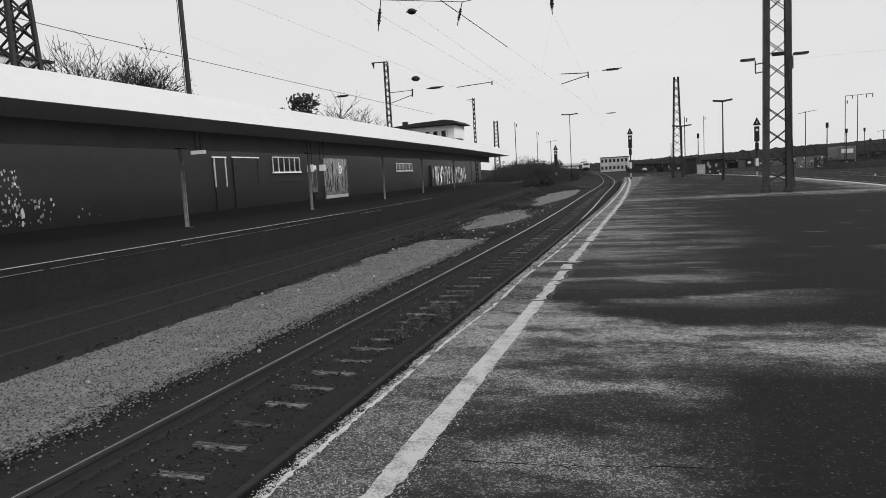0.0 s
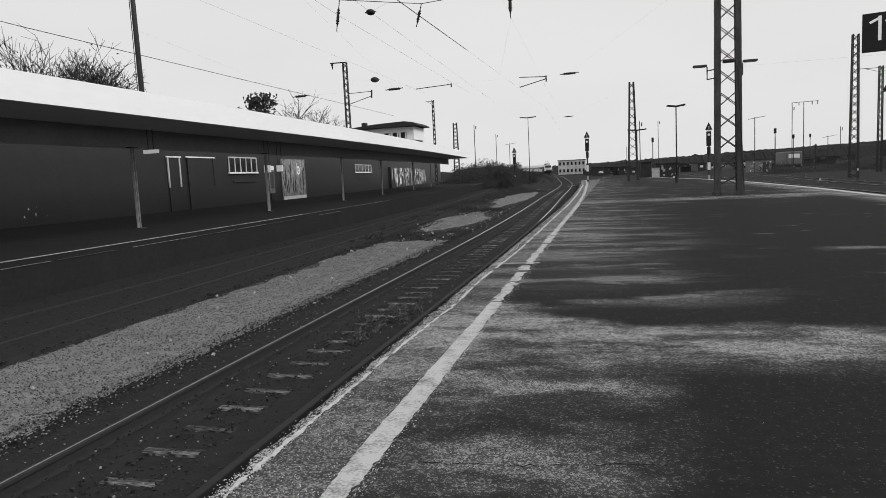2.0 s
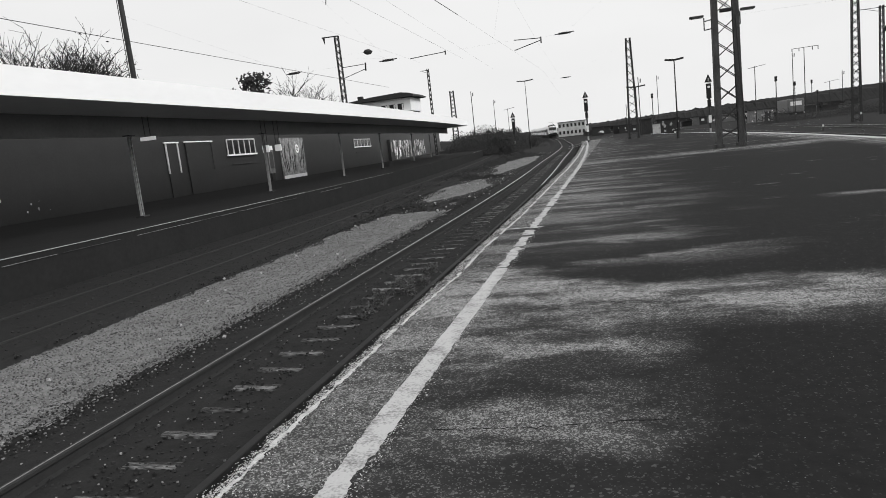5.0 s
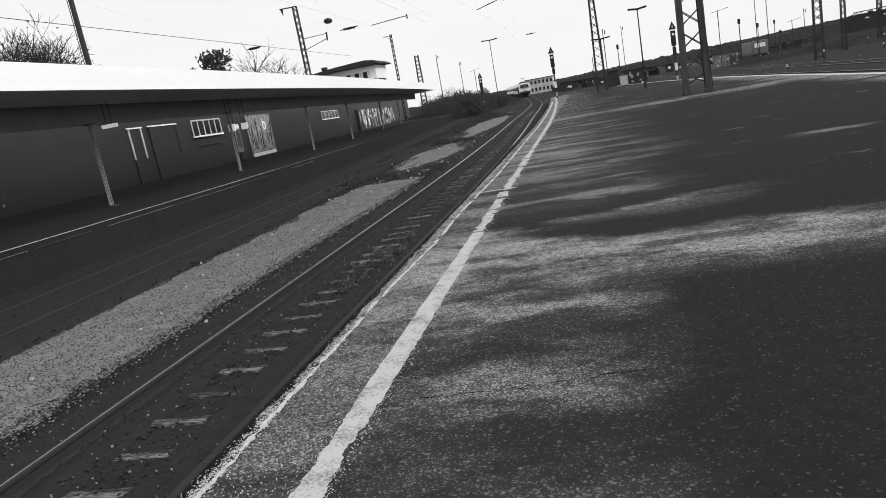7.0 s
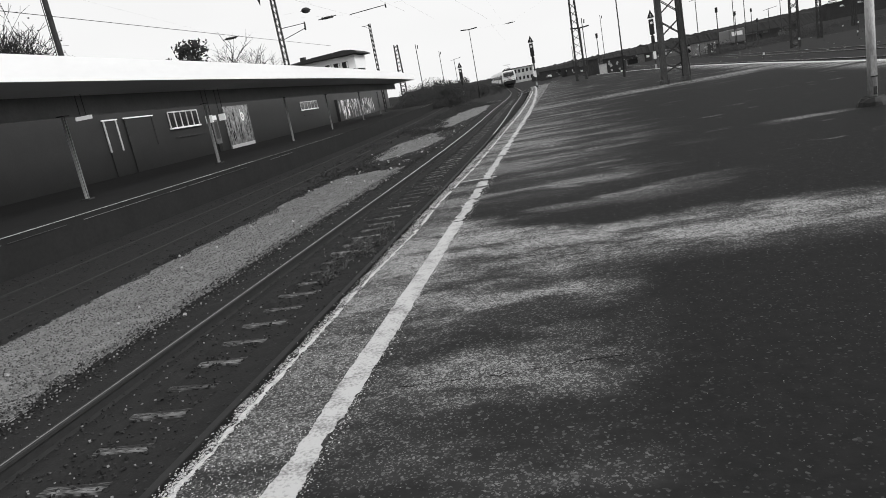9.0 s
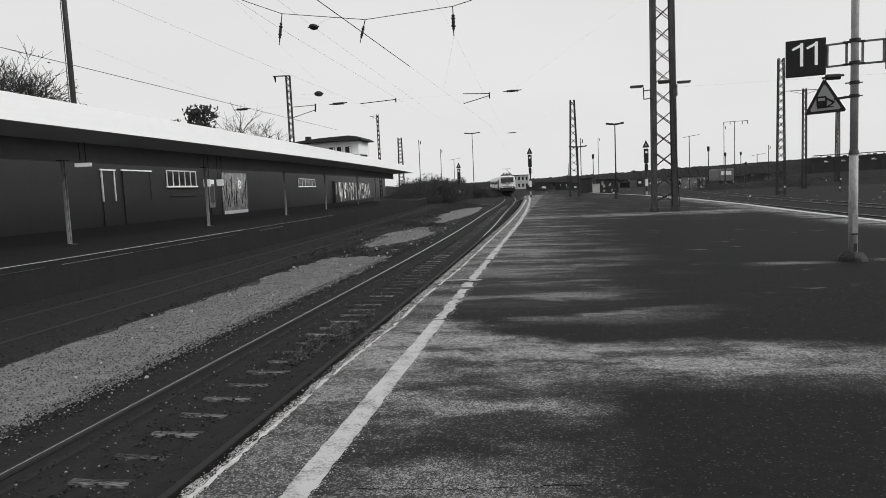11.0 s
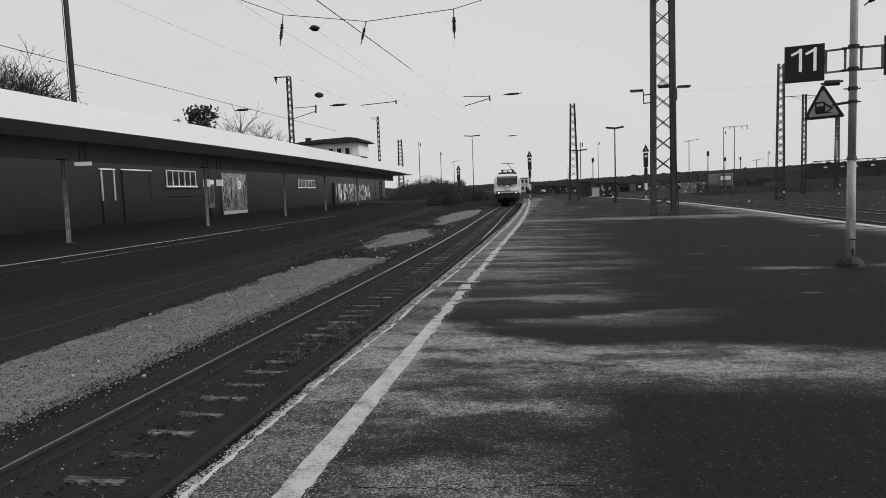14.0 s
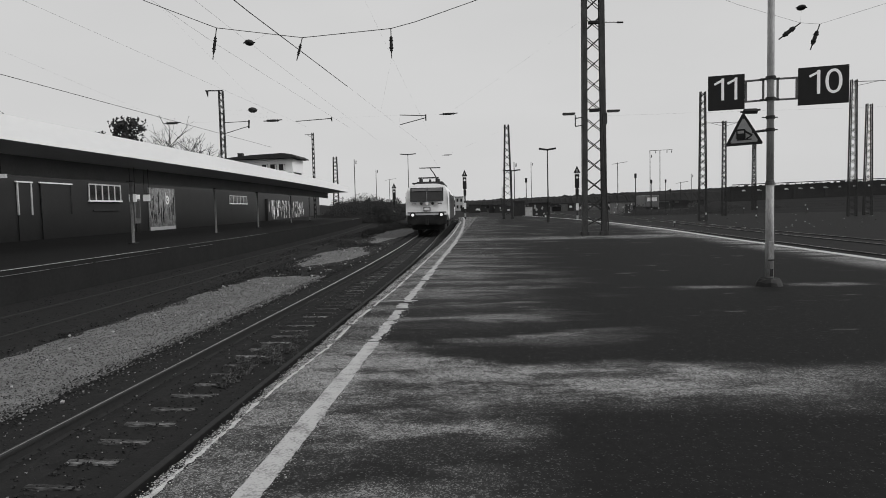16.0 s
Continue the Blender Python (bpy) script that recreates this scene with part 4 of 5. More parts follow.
for i in range(9):
    y = 118 + i * 11
    wide = rt.uniform(1.8, 2.6)
    leafy_tree((min(-y * rt.uniform(0.104, 0.128), track_x(y) - 2.2 - 1.5 * wide), y, -0.75), rt.uniform(2.2, 2.9), wide, 430 + i, "low dark scrub beside the curving track", "shrub", clumps=20, size=0.10, per=110)
for i, (x, y, rx, ry, h) in enumerate(((-6.0, 22.6, 0.9, 1.5, 0.16), (-7.0, 23.0, 1.2, 1.6, 0.22), (-8.1, 22.0, 0.9, 2.6, 0.24), (-7.9, 18.6, 0.5, 2.0, 0.14), (-5.6, 24.4, 0.4, 1.2, 0.12), (-8.7, 27.0, 0.7, 3.0, 0.26), (-9.2, 32.5, 0.9, 3.4, 0.32), (-6.8, 38.4, 1.1, 1.0, 0.22), (-8.0, 38.8, 1.2, 1.4, 0.34), (-9.4, 40.0, 1.2, 3.2, 0.45), (-9.8, 48.0, 1.1, 4.0, 0.5), (-9.9, 57.0, 1.0, 4.5, 0.55), (-10.2, 66.0, 1.2, 4.5, 0.7), (-8.2, 71.0, 1.6, 2.6, 0.55), (-10.0, 75.0, 1.8, 3.0, 0.9))):
    weed_patch((x, y, -0.56), rx, ry, h, 200 + i, "low dark weeds growing between the tracks")
for x, y, h, w, s in ((-3.25, 8.7, 0.30, 0.2, 1), (-3.05, 9.2, 0.34, 0.25, 2), (-2.95, 9.8, 0.30, 0.25, 3), (-3.05, 10.6, 0.25, 0.22, 6), (-3.3, 8.2, 0.16, 0.15, 7), (-2.85, 14.0, 0.25, 0.25, 4), (-2.5, 17.5, 0.25, 0.2, 5)):
    leafy_tree((x, y, -0.56), h, w, 300 + s, "small pale-tipped weed growing between the rails", "weed", clumps=16, size=0.015, per=90)


# ---- masts, poles, signals ----
def lattice_mast(at, h, w0, w1, leg, label, panels=14, depth=0.45, rz=0.0, arms=(), near=False, material=None):
    """Two steel channels tied by crossed laths on both faces."""
    m = material or STEEL_DARK
    t = thing("lattice_mast", at, label, "mast", "lattice masts", rz=rz)
    for s in (-1, 1):
        bm = bmesh.new()
        for dy in (-depth / 2, depth / 2):
            beam((s * w0 / 2, dy, 0), (s * w1 / 2, dy, h), leg, leg * 0.35, bm=bm)
        beam((s * w0 / 2 + s * leg * 0.3, 0, 0), (s * w1 / 2 + s * leg * 0.3, 0, h), leg * 0.3, depth if near else depth * 0.3, bm=bm)
        part("leg", bm, m, t)
        part("footing", box((s * w0 / 2, 0, 0.1), (leg * 1.6, depth + 0.1, 0.2), bevel=0.02), m, t)
    for i in range(panels):
        z0, z1 = h * i / panels, h * (i + 1) / panels
        if i == 0:
            z0 = z1 * 0.35
        a, b = w0 + (w1 - w0) * z0 / h, w0 + (w1 - w0) * z1 / h
        gap = 0.16 * (z1 - z0)
        for dy in (-depth / 2, depth / 2):
            for s in (-1, 1):
                part("lath", beam((-s * a / 2, dy + s * 0.01, z0 + gap), (s * b / 2, dy + s * 0.01, z1 - gap * 0.5), 0.022 * (1.8 if near else 2.0), 0.012), m, t)
    for z, l in arms:
        part("bracket", beam((0, 0, z), (l, 0, z), 0.06), m, t)
        part("strut", beam((0, 0, z - 0.5), (l * 0.8, 0, z), 0.04), m, t)
    return t


big = lattice_mast((5.43, 34.85, 0.0), 17.0, 0.98, 0.78, 0.25, "tall lattice steel mast with floodlights on the platform", 17, 0.36, near=True, material=STEEL)
for s, x, z in ((-1, -1.25, 6.12), (1, 0.95, 6.2)):
    lamp = part("floodlight", box((x, -0.15, z), (0.62, 0.3, 0.09), bevel=0.03), STEEL, big, "flat floodlight head")
    part("lens", box((x, -0.15, z - 0.055), (0.5, 0.22, 0.02)), SIGN_GREY, lamp)
    i = x + 0.34 if s < 0 else x - 0.30
    part("lamp_arm", beam((i, 0, z - 0.05), (i, 0, z - 0.62), 0.045), STEEL_DARK, big)
    for dz in (0.22, 0.62):
        part("lamp_arm", beam((i, 0, z - dz), (s * 0.5, 0, z - dz + 0.05), 0.045), STEEL_DARK, big)
part("junction_box", box((0, -0.2, 6.25), (0.5, 0.2, 0.16), bevel=0.04), BLACK, big)
part("junction_box", box((0, -0.2, 10.55), (0.5, 0.2, 0.16), bevel=0.04), BLACK, big)
part("side_arm", beam((0.4, 0, 10.6), (1.5, 0, 10.55), 0.03), STEEL_DARK, big)
part("insulator", tube((1.2, 0, 10.56), (1.5, 0, 10.55), 0.05, 0.04), BLACK, big)
part("cable_duct", tube((0.66, -0.3, 0.2), (0.4, -0.3, 6.0), 0.03), STEEL_DARK, big)

lattice_mast((2.5, 80.5, 0.0), 11.0, 1.0, 0.42, 0.2, "slender lattice mast near the platform end", 13, 0.35)
far = [(21.7, 70, 13.2, 0.75, 0.45, ()), (30.6, 90, 12.5, 0.45, 0.35, ((12.3, 2.4), (12.3, -2.2))), (42.0, 110, 11.2, 0.6, 0.4, ()), (38.8, 75, 14.7, 0.85, 0.5, ((14.5, 3.2),)), (43.1, 80, 12.8, 0.9, 0.5, ()), (-22.3, 100, 10.1, 0.9, 0.5, ())]
for x, y, h, a, b, arms in far:
    lattice_mast((x, y, -0.75), h, a, b, 0.10, "distant lattice catenary mast", 18, 0.4, arms=arms)
mA = lattice_mast((-28.2, 72, -0.7), 15.26, 0.52, 0.42, 0.09, "lattice catenary mast with a bracket arm", 22, 0.3)
part("top_arm", beam((0.2, 0, 15.26), (-1.7, 0, 15.3), 0.11), STEEL_DARK, mA)
part("pulley", tube((-1.5, 0, 15.25), (-1.44, 0, 14.6), 0.15, 0.03), BLACK, mA)
part("cantilever", beam((0.2, 0, 11.86), (2.95, 0, 11.92), 0.06), STEEL_DARK, mA)
part("cantilever", beam((0.2, 0, 10.68), (2.88, 0, 11.4), 0.06), STEEL_DARK, mA)
part("insulator", tube((2.9, 0, 11.2), (2.96, 0, 12.05), 0.09), BLACK, mA)
tower = thing("lattice_tower", (-34.5, 30.6, -0.7), "large four-legged lattice tower behind the platform roof", "tower")


def tower_corner(sx, sy, z):
    k = 1.2 - 0.035 * z
    return Vector((sx * k, sy * k, z))


CORNERS = ((-1, -1), (1, -1), (1, 1), (-1, 1))
for sx, sy in CORNERS:
    part("leg", beam(tower_corner(sx, sy, 0), tower_corner(sx, sy, 17), 0.22), STEEL_DARK, tower)
for k in range(15):
    z0, z1 = k * 1.13, (k + 1) * 1.13
    for p, q in zip(CORNERS, CORNERS[1:] + CORNERS[:1]):
        part("brace", beam(tower_corner(*p, z0), tower_corner(*q, z1), 0.095), STEEL_DARK, tower)
        part("brace", beam(tower_corner(*q, z0), tower_corner(*p, z1), 0.095), STEEL_DARK, tower)
lattice_mast((-24.25, 95, -0.7), 13.1, 0.3, 0.24, 0.06, "thin lattice mast beyond the platform roof", 20, 0.25, arms=((12.9, -1.1),))

pole = thing("steel_pole", (-16.6, 22, 4.2), "tall dark tubular pole standing on the platform roof", "pole")
part("shaft", tube((0, 0, 0), (-0.04, 0, 7.7), 0.10, 0.075, n=14), STEEL_DARK, pole, smooth=True)
part("cable", tube((-0.17, 0, 0.0), (-0.17, 0, 7.4), 0.014), STEEL, pole)


def lamp_post(at, h, w, label):
    t = thing("lamp_post", at, label, "lamp post", "lamp posts")
    part("shaft", tube((0, 0, 0), (0, 0, h), 0.07, 0.045, n=10), STEEL_DARK, t, smooth=True)
    part("base", tube((0, 0, 0), (0, 0, 0.6), 0.13, n=10), STEEL_DARK, t)
    for s in (-1, 1):
        part("lamp_head", beam((0, 0, h), (s * w, 0, h + 0.1), 0.14, 0.3), STEEL_DARK, t)


lamp_post((5.42, 60.6, 0), 6.4, 0.74, "platform lamp post with two flat heads")
lamp_post((3.2, 86, 0), 5.9, 1.1, "low lamp post with two flat heads near the platform end")
lamp_post((-12.8, 112, -0.7), 11.0, 1.3, "tall thin lamp post between the tracks")
for x, y, h, kind in ((-20.4, 105, 10.0, 1), (-21.9, 135, 10.1, 1), (-21.4, 150, 8.7, 2), (3.9, 95, 8.3, 1), (6.4, 110, 6.6, 3), (9.2, 140, 11.0, 1), (3.0, 130, 6.0, 1), (20.9, 110, 8.7, 2), (22.6, 105, 6.7, 3), (29.5, 125, 11.0, 1), (30.0, 120, 11.2, 4), (30.9, 130, 6.5, 3), (38.7, 150, 7.1, 3), (39.1, 140, 6.2, 2), (39.7, 135, 7.6, 1), (39.7, 150, 5.0, 3), (42.0, 110, 11.1, 1)):
    t = thing("catenary_pole", (x, y, -0.75), "thin distant catenary pole over the sidings", "pole", "distant poles")
    part("shaft", tube((0, 0, 0), (0, 0, h), 0.10 if kind == 3 else 0.07, 0.055, n=6), STEEL_DARK, t)
    if kind == 2:
        part("arm", beam((-0.9, 0, h - 0.25), (1.5, 0, h + 0.1), 0.06), STEEL_DARK, t)
    if kind == 3:
        part("head_fitting", box((0, 0, h - 0.35), (0.34, 0.2, 0.7), bevel=0.05), BLACK, t)
    if kind == 4:
        part("arm", beam((-1.75, 0, h - 0.03), (2.1, 0, h + 0.05), 0.07), STEEL_DARK, t)
        for q in (-1.7, -0.7, 1.2, 2.0):
            part("insulator", tube((q, 0, h - 0.5), (q, 0, h), 0.06, n=6), BLACK, t)
    if kind == 1:
        part("insulator", tube((0.25, 0, h - 0.7), (0.3, 0, h - 0.2), 0.07, n=6), BLACK, t)



def signal(at, h, label):
    t = thing("railway_signal", at, label, "signal", "signals")
    part("post", tube((0, 0, 0), (0, 0, h - 2.2), 0.09, n=8), STEEL_DARK, t)
    part("housing", box((0, 0, h - 1.55), (0.46, 0.3, 1.5), bevel=0.05), BLACK, t)
    hood = bmesh.new()
    pts = [(-0.36, h - 0.66), (0.36, h - 0.66), (0.0, h + 0.12)]
    f = [hood.verts.new((x, y, z)) for y in (-0.06, 0.06) for x, z in pts]
    hood.faces.new(f[:3])
    hood.faces.new(f[3:][::-1])
    for a, b in ((0, 1), (1, 2), (2, 0)):
        hood.faces.new((f[a], f[b], f[b + 3], f[a + 3]))
    part("speed_board", hood, BLACK, t, "black triangular board")
    part("number_bar", box((0, -0.075, h - 0.40), (0.12, 0.02, 0.28)), SIGN_GREY, t)
    part("white_bar", box((0, 0, h - 0.72), (0.5, 0.06, 0.07)), WHITE, t)
    part("lamp", disc((0, -0.16, h - 1.15), 0.13, 0.04), WHITE, t, "pale round lamp")
    part("small_housing", box((0, 0, h - 2.75), (0.34, 0.26, 0.7), bevel=0.05), BLACK, t)
    part("plate", box((0, -0.1, h - 4.35), (0.28, 0.03, 0.75)), WHITE, t, "white plate on the post")
    part("foot_plate", box((0, -0.1, max(0.3, h - 5.5)), (0.2, 0.03, 0.45)), SIGN_GREY, t)


signal((-2.68, 85, -0.4 + 0.1), 6.3, "light signal with a triangular board by the platform end")
signal((9.87, 75, -0.7), 6.3, "light signal with a triangular board beside the sidings")
signal((-13.75, 101, -0.75), 5.9, "light signal with a triangular board between the tracks")

# ---- platform sign ----
sp = thing("platform_sign", (5.29, 13.15, 0.0), "grey post with two dark platform number boards", "sign")
part("lower_post", tube((0, 0, 0), (0, 0, 1.95), 0.078, 0.072, n=18), POLE, sp, smooth=True)
part("upper_post", tube((0, 0, 1.93), (0, 0, 6.4), 0.066, 0.060, n=18), POLE, sp, smooth=True)
part("collar", tube((0, 0, 1.9), (0, 0, 1.98), 0.09, 0.07, n=18), STEEL, sp)
hatch = part("hatch", box((0.0, -0.082, 0.67), (0.10, 0.02, 0.34), bevel=0.006), POLE, sp, "service hatch in the post")
part("hatch_gap", box((0, -0.083, 0.49), (0.11, 0.016, 0.02)), BLACK, hatch)
part("sticker", box((0.01, -0.083, 0.25), (0.05, 0.012, 0.14), rz=8), STEEL_DARK, sp)
foot = bmesh.new()
rows_ = [[foot.verts.new((r * math.cos(k * 0.4488) * (1 + 0.16 * noise.noise((k * 1.3, r * 9, 2.0))), r * math.sin(k * 0.4488) * (1 + 0.16 * noise.noise((k * 1.7, r * 9, 6.0))), z + 0.03 * noise.noise((k * 2.1, z * 20, 1.0)) * (z > 0.01))) for k in range(14)] for r, z in ((0.25, 0.0), (0.23, 0.07), (0.17, 0.13), (0.082, 0.15))]
for lo_, hi_ in zip(rows_, rows_[1:]):
    for k in range(14):
        foot.faces.new((lo_[k], lo_[(k + 1) % 14], hi_[(k + 1) % 14], hi_[k]))
part("footing", foot, BLACK, sp, "lump of dark tar round the foot")



def board(name, a, b, z0, z1, digits, lift, marks):
    """A boxed board from plan point a to b, lettered on the side towards -y."""
    ax, bx = Vector((a[0], a[1], 0)), Vector((b[0], b[1], 0))
    mid, ang = (ax + bx) / 2, math.degrees(math.atan2(bx.y - ax.y, bx.x - ax.x))
    w, h = (bx - ax).length, z1 - z0
    p = part(name, box((0, 0, 0), (w, 0.07, h), bevel=0.008), SIGN, sp, "dark board with white numerals " + digits)
    p.matrix_basis = pose(mid.x - 5.29, mid.y - 13.15, (z0 + z1) / 2, 0, 0, ang)
    for ch, u in zip(digits, marks):
        cu = bpy.data.curves.new("numeral", "FONT")
        cu.body, cu.size, cu.align_x, cu.align_y, cu.extrude, cu.offset = ch, h * lift, "CENTER", "CENTER", 0.004, -0.006
        tmp = new("numeral", cu)
        me = bpy.data.meshes.new_from_object(tmp.evaluated_get(bpy.context.evaluated_depsgraph_get()))
        bpy.data.objects.remove(tmp)
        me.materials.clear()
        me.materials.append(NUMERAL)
        tx = new("numeral", me)
        tx.parent = p
        tx.matrix_basis = pose((u - 0.5) * w, -0.042, 0.035, 90, 0, 0)
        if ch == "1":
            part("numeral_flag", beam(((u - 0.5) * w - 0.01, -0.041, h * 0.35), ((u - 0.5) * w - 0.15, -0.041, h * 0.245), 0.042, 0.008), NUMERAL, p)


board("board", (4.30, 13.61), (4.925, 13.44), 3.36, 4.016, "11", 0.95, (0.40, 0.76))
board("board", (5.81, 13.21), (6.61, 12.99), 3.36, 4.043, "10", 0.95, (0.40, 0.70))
for x0, y0, x1, y1 in ((4.93 - 5.29, 13.44 - 13.15, -0.055, 0.15), (0.16, 0.13, 5.805 - 5.29, 13.21 - 13.15)):
    for q0, q1 in (((x0, y0, 3.49), (x1, y1, 3.49)), ((x0, y0, 3.875), (x1, y1, 3.875)), ((x0 + 0.02, y0, 3.49), (x0 + 0.02, y0, 3.875)), ((x1 - 0.02, y1, 3.49), (x1 - 0.02, y1, 3.875))):
        part("frame_bar", beam(q0, q1, 0.032), CONCRETE, sp)
for z in (3.49, 3.875):
    part("clamp", tube((0, 0, z - 0.03), (0, 0, z + 0.03), 0.09, n=14), STEEL_DARK, sp)
    part("clamp_bar", beam((-0.14, 0.13, z), (0.2, 0.1, z), 0.035), STEEL_DARK, sp)
for z in (2.92, 3.15):
    part("clamp", tube((0, 0, z - 0.03), (0, 0, z + 0.03), 0.078, n=14), STEEL_DARK, sp)
    part("clamp_screw", beam((-0.15, 0, z), (0.13, 0, z), 0.02), STEEL_DARK, sp)


def triangle(w, h, d, inset):
    bm = bmesh.new()
    pts = [(-w / 2 + inset * 1.7, inset), (w / 2 - inset * 1.7, inset), (0, h - inset * 2)]
    f = [bm.verts.new((x, y, z)) for y in (-d, 0.0) for x, z in pts]
    bm.faces.new(f[:3])
    bm.faces.new(f[3:][::-1])
    for a, b in ((0, 1), (1, 2), (2, 0)):
        bm.faces.new((f[a], f[b], f[b + 3], f[a + 3]))
    bmesh.ops.recalc_face_normals(bm, faces=bm.faces)
    bmesh.ops.bevel(bm, geom=[e for e in bm.edges if abs(e.verts[0].co.y - e.verts[1].co.y) > d / 2], offset=0.025, segments=2, affect="EDGES")
    return bm


tri = part("warning_triangle", triangle(0.68, 0.63, 0.02, 0.0), BLACK, sp, "triangular warning sign with a train symbol")
tri.matrix_basis = pose(4.90 - 5.29, 13.38 - 13.15, 2.665, 0, -2, -14)
face = part("triangle_face", triangle(0.68, 0.63, 0.006, 0.05), SIGN_GREY, tri)
face.location = (0, -0.0205, 0)
part("train_symbol", box((-0.055, -0.03, 0.21), (0.16, 0.006, 0.19), bevel=0.02), BLACK, tri)
part("train_window", box((-0.055, -0.036, 0.25), (0.11, 0.004, 0.05)), SIGN_GREY, tri)
part("symbol_bar", box((0.08, -0.03, 0.22), (0.16, 0.006, 0.035), turn=pose(0, 0, 0, 0, 35, 0)), BLACK, tri)
part("symbol_bar", box((0.08, -0.03, 0.14), (0.13, 0.006, 0.025), turn=pose(0, 0, 0, 0, -30, 0)), BLACK, tri)
part("symbol_bar", box((0, -0.03, 0.105), (0.26, 0.006, 0.018)), BLACK, tri)
part("triangle_arm", beam((-0.3, 0.22, 2.9), (0.0, 0.0, 2.92), 0.04), STEEL_DARK, sp)


# ---- overhead line ----
def wire(name, pts, r, label, group="overhead wires"):
    bm = bmesh.new()
    for a, b in zip(pts, pts[1:]):
        tube(a, b, r, n=5, bm=bm, caps=False)
    return tagged(finish(name, bm, BLACK), label, "wire", group)


wire("contact_wire", [(-4.3, -14.0, 5.15), (-4.15, 12.0, 5.15), (-3.95, 19.6, 5.15)], 0.009, "dark contact wire above the platform track")
wire("contact_wire", [(-3.95, 19.6, 5.15), (-3.5, 40, 5.15), (-4.4, 66, 5.15)], 0.0018, "thin contact wire farther along the platform track")
wire("span_wire", [(-16.6, 25, 11.4), (-12.49, 25, 9.49), (-9.87, 25, 8.42), (-6.65, 25, 7.94), (-3.37, 25, 8.14), (-2.45, 25, 8.35), (1.0, 25, 9.4), (5.2, 34.6, 14.0)], 0.013, "sagging cross-span wire over the tracks")
wire("feeder_wire", [(-16.5, 2, 6.75), (-16.53, 16.7, 6.5), (-16.53, 34.9, 6.5), (-17.5, 55, 6.8)], 0.011, "single wire running along over the roof")
wire("feeder_wire", [(-14.0, 2, 8.6), (-14.1, 20, 8.25), (-14.6, 55, 8.4)], 0.003, "thin wire high over the roof edge")
wire("feeder_wire", [(-10.0, 2, 8.7), (-10.0, 25, 7.9), (-11.0, 55, 8.2)], 0.004, "thin catenary wire over the far track")
wire("catenary_wire", [(-3.2, 6, 8.2), (-3.35, 25, 7.1), (-3.6, 40, 6.6), (-4.4, 66, 7.0)], 0.0014, "thin catenary wire above the platform track")


def insulator(a, b, r, label):
    a, b = Vector(a), Vector(b)
    t = thing("insulator", a, label, "insulator", "insulators")
    v = b - a
    part("rod", tube((0, 0, 0), v, 0.018, n=6), BLACK, t)
    part("core", tube(v * 0.26, v * 0.55, r * 0.35, r * 0.8, n=8), BLACK, t)
    part("core", tube(v * 0.55, v * 0.84, r * 0.8, r * 0.3, n=8), BLACK, t)
    for k in range(6):
        c = v * (0.32 + 0.085 * k)
        d = v.normalized() * 0.022
        part("shed", tube(c - d, c + d, r * (0.75 + 0.25 * math.sin(k * 1.9)), n=8), BLACK, t)
    return t


insulator((-9.86, 25, 8.41), (-10.05, 25, 7.27), 0.075, "ribbed insulator hanging from the span wire")
insulator((-6.65, 25, 7.94), (-6.89, 25, 7.12), 0.06, "thin ribbed insulator on the span wire")
insulator((-3.37, 25, 8.14), (-3.37, 25, 7.09), 0.08, "dark ribbed insulator over the platform track")
insulator((9.75, 22, 7.03), (9.1, 22, 6.55), 0.08, "slanting ribbed insulator over the platform")
insulator((10.33, 22, 6.97), (10.05, 22, 6.2), 0.08, "ribbed insulator over the platform rim")
wire("span_wire", [(5.4, 34.6, 14.0), (8.6, 24, 8.2), (9.75, 22, 7.03), (10.33, 22, 6.97), (14.0, 22, 8.0)], 0.004, "thin cross-span wire over the sidings")


def weight_disc(at, r, label):
    t = thing("line_insulator", at, label, "insulator", "line insulators")
    bm = bmesh.new()
    bmesh.ops.create_uvsphere(bm, u_segments=14, v_segments=8, radius=r, matrix=Matrix.Diagonal((1, 1.3, 0.62, 1)))
    part("body", bm, BLACK, t, smooth=True)
    part("pin", tube((-r * 1.3, 0, 0.0), (r * 1.3, 0, 0.0), 0.02, n=6), BLACK, t)


def bar_insulator(at, l, label):
    t = thing("line_insulator", at, label, "insulator", "line insulators")
    part("rod", tube((-l / 2, 0, -0.02), (l / 2, 0, 0.04), 0.03, n=6), BLACK, t)
    for q in (-1, 1):
        part("core", tube((0, 0, 0), (q * l * 0.36, 0, 0.01 * q), 0.085, 0.035, n=8), BLACK, t)
    for k in range(5):
        x = -l * 0.26 + l * 0.13 * k
        part("shed", tube((x - 0.04, 0, 0), (x + 0.04, 0, 0), 0.085, n=8), BLACK, t)


weight_disc((-7.61, 22, 7.09), 0.15, "round dark insulator on a wire over the far track")
weight_disc((-18.95, 55, 9.86), 0.35, "round dark insulator beside the lattice mast")
weight_disc((9.77, 22, 7.49), 0.13, "round dark insulator over the sidings")
for at, l, lb in (((-14.16, 45, 7.62), 1.25, "dark bar insulator over the roof edge"), ((-21.09, 45, 7.66), 1.2, "dark bar insulator behind the roof edge"), ((-2.67, 50, 8.37), 1.35, "dark bar insulator over the platform track"), ((-6.2, 110, 9.9), 1.6, "distant dark bar insulator over the track"), ((8.26, 22, 4.38), 0.6, "dark bar insulator beyond the number boards")):
    bar_insulator(at, l, lb)
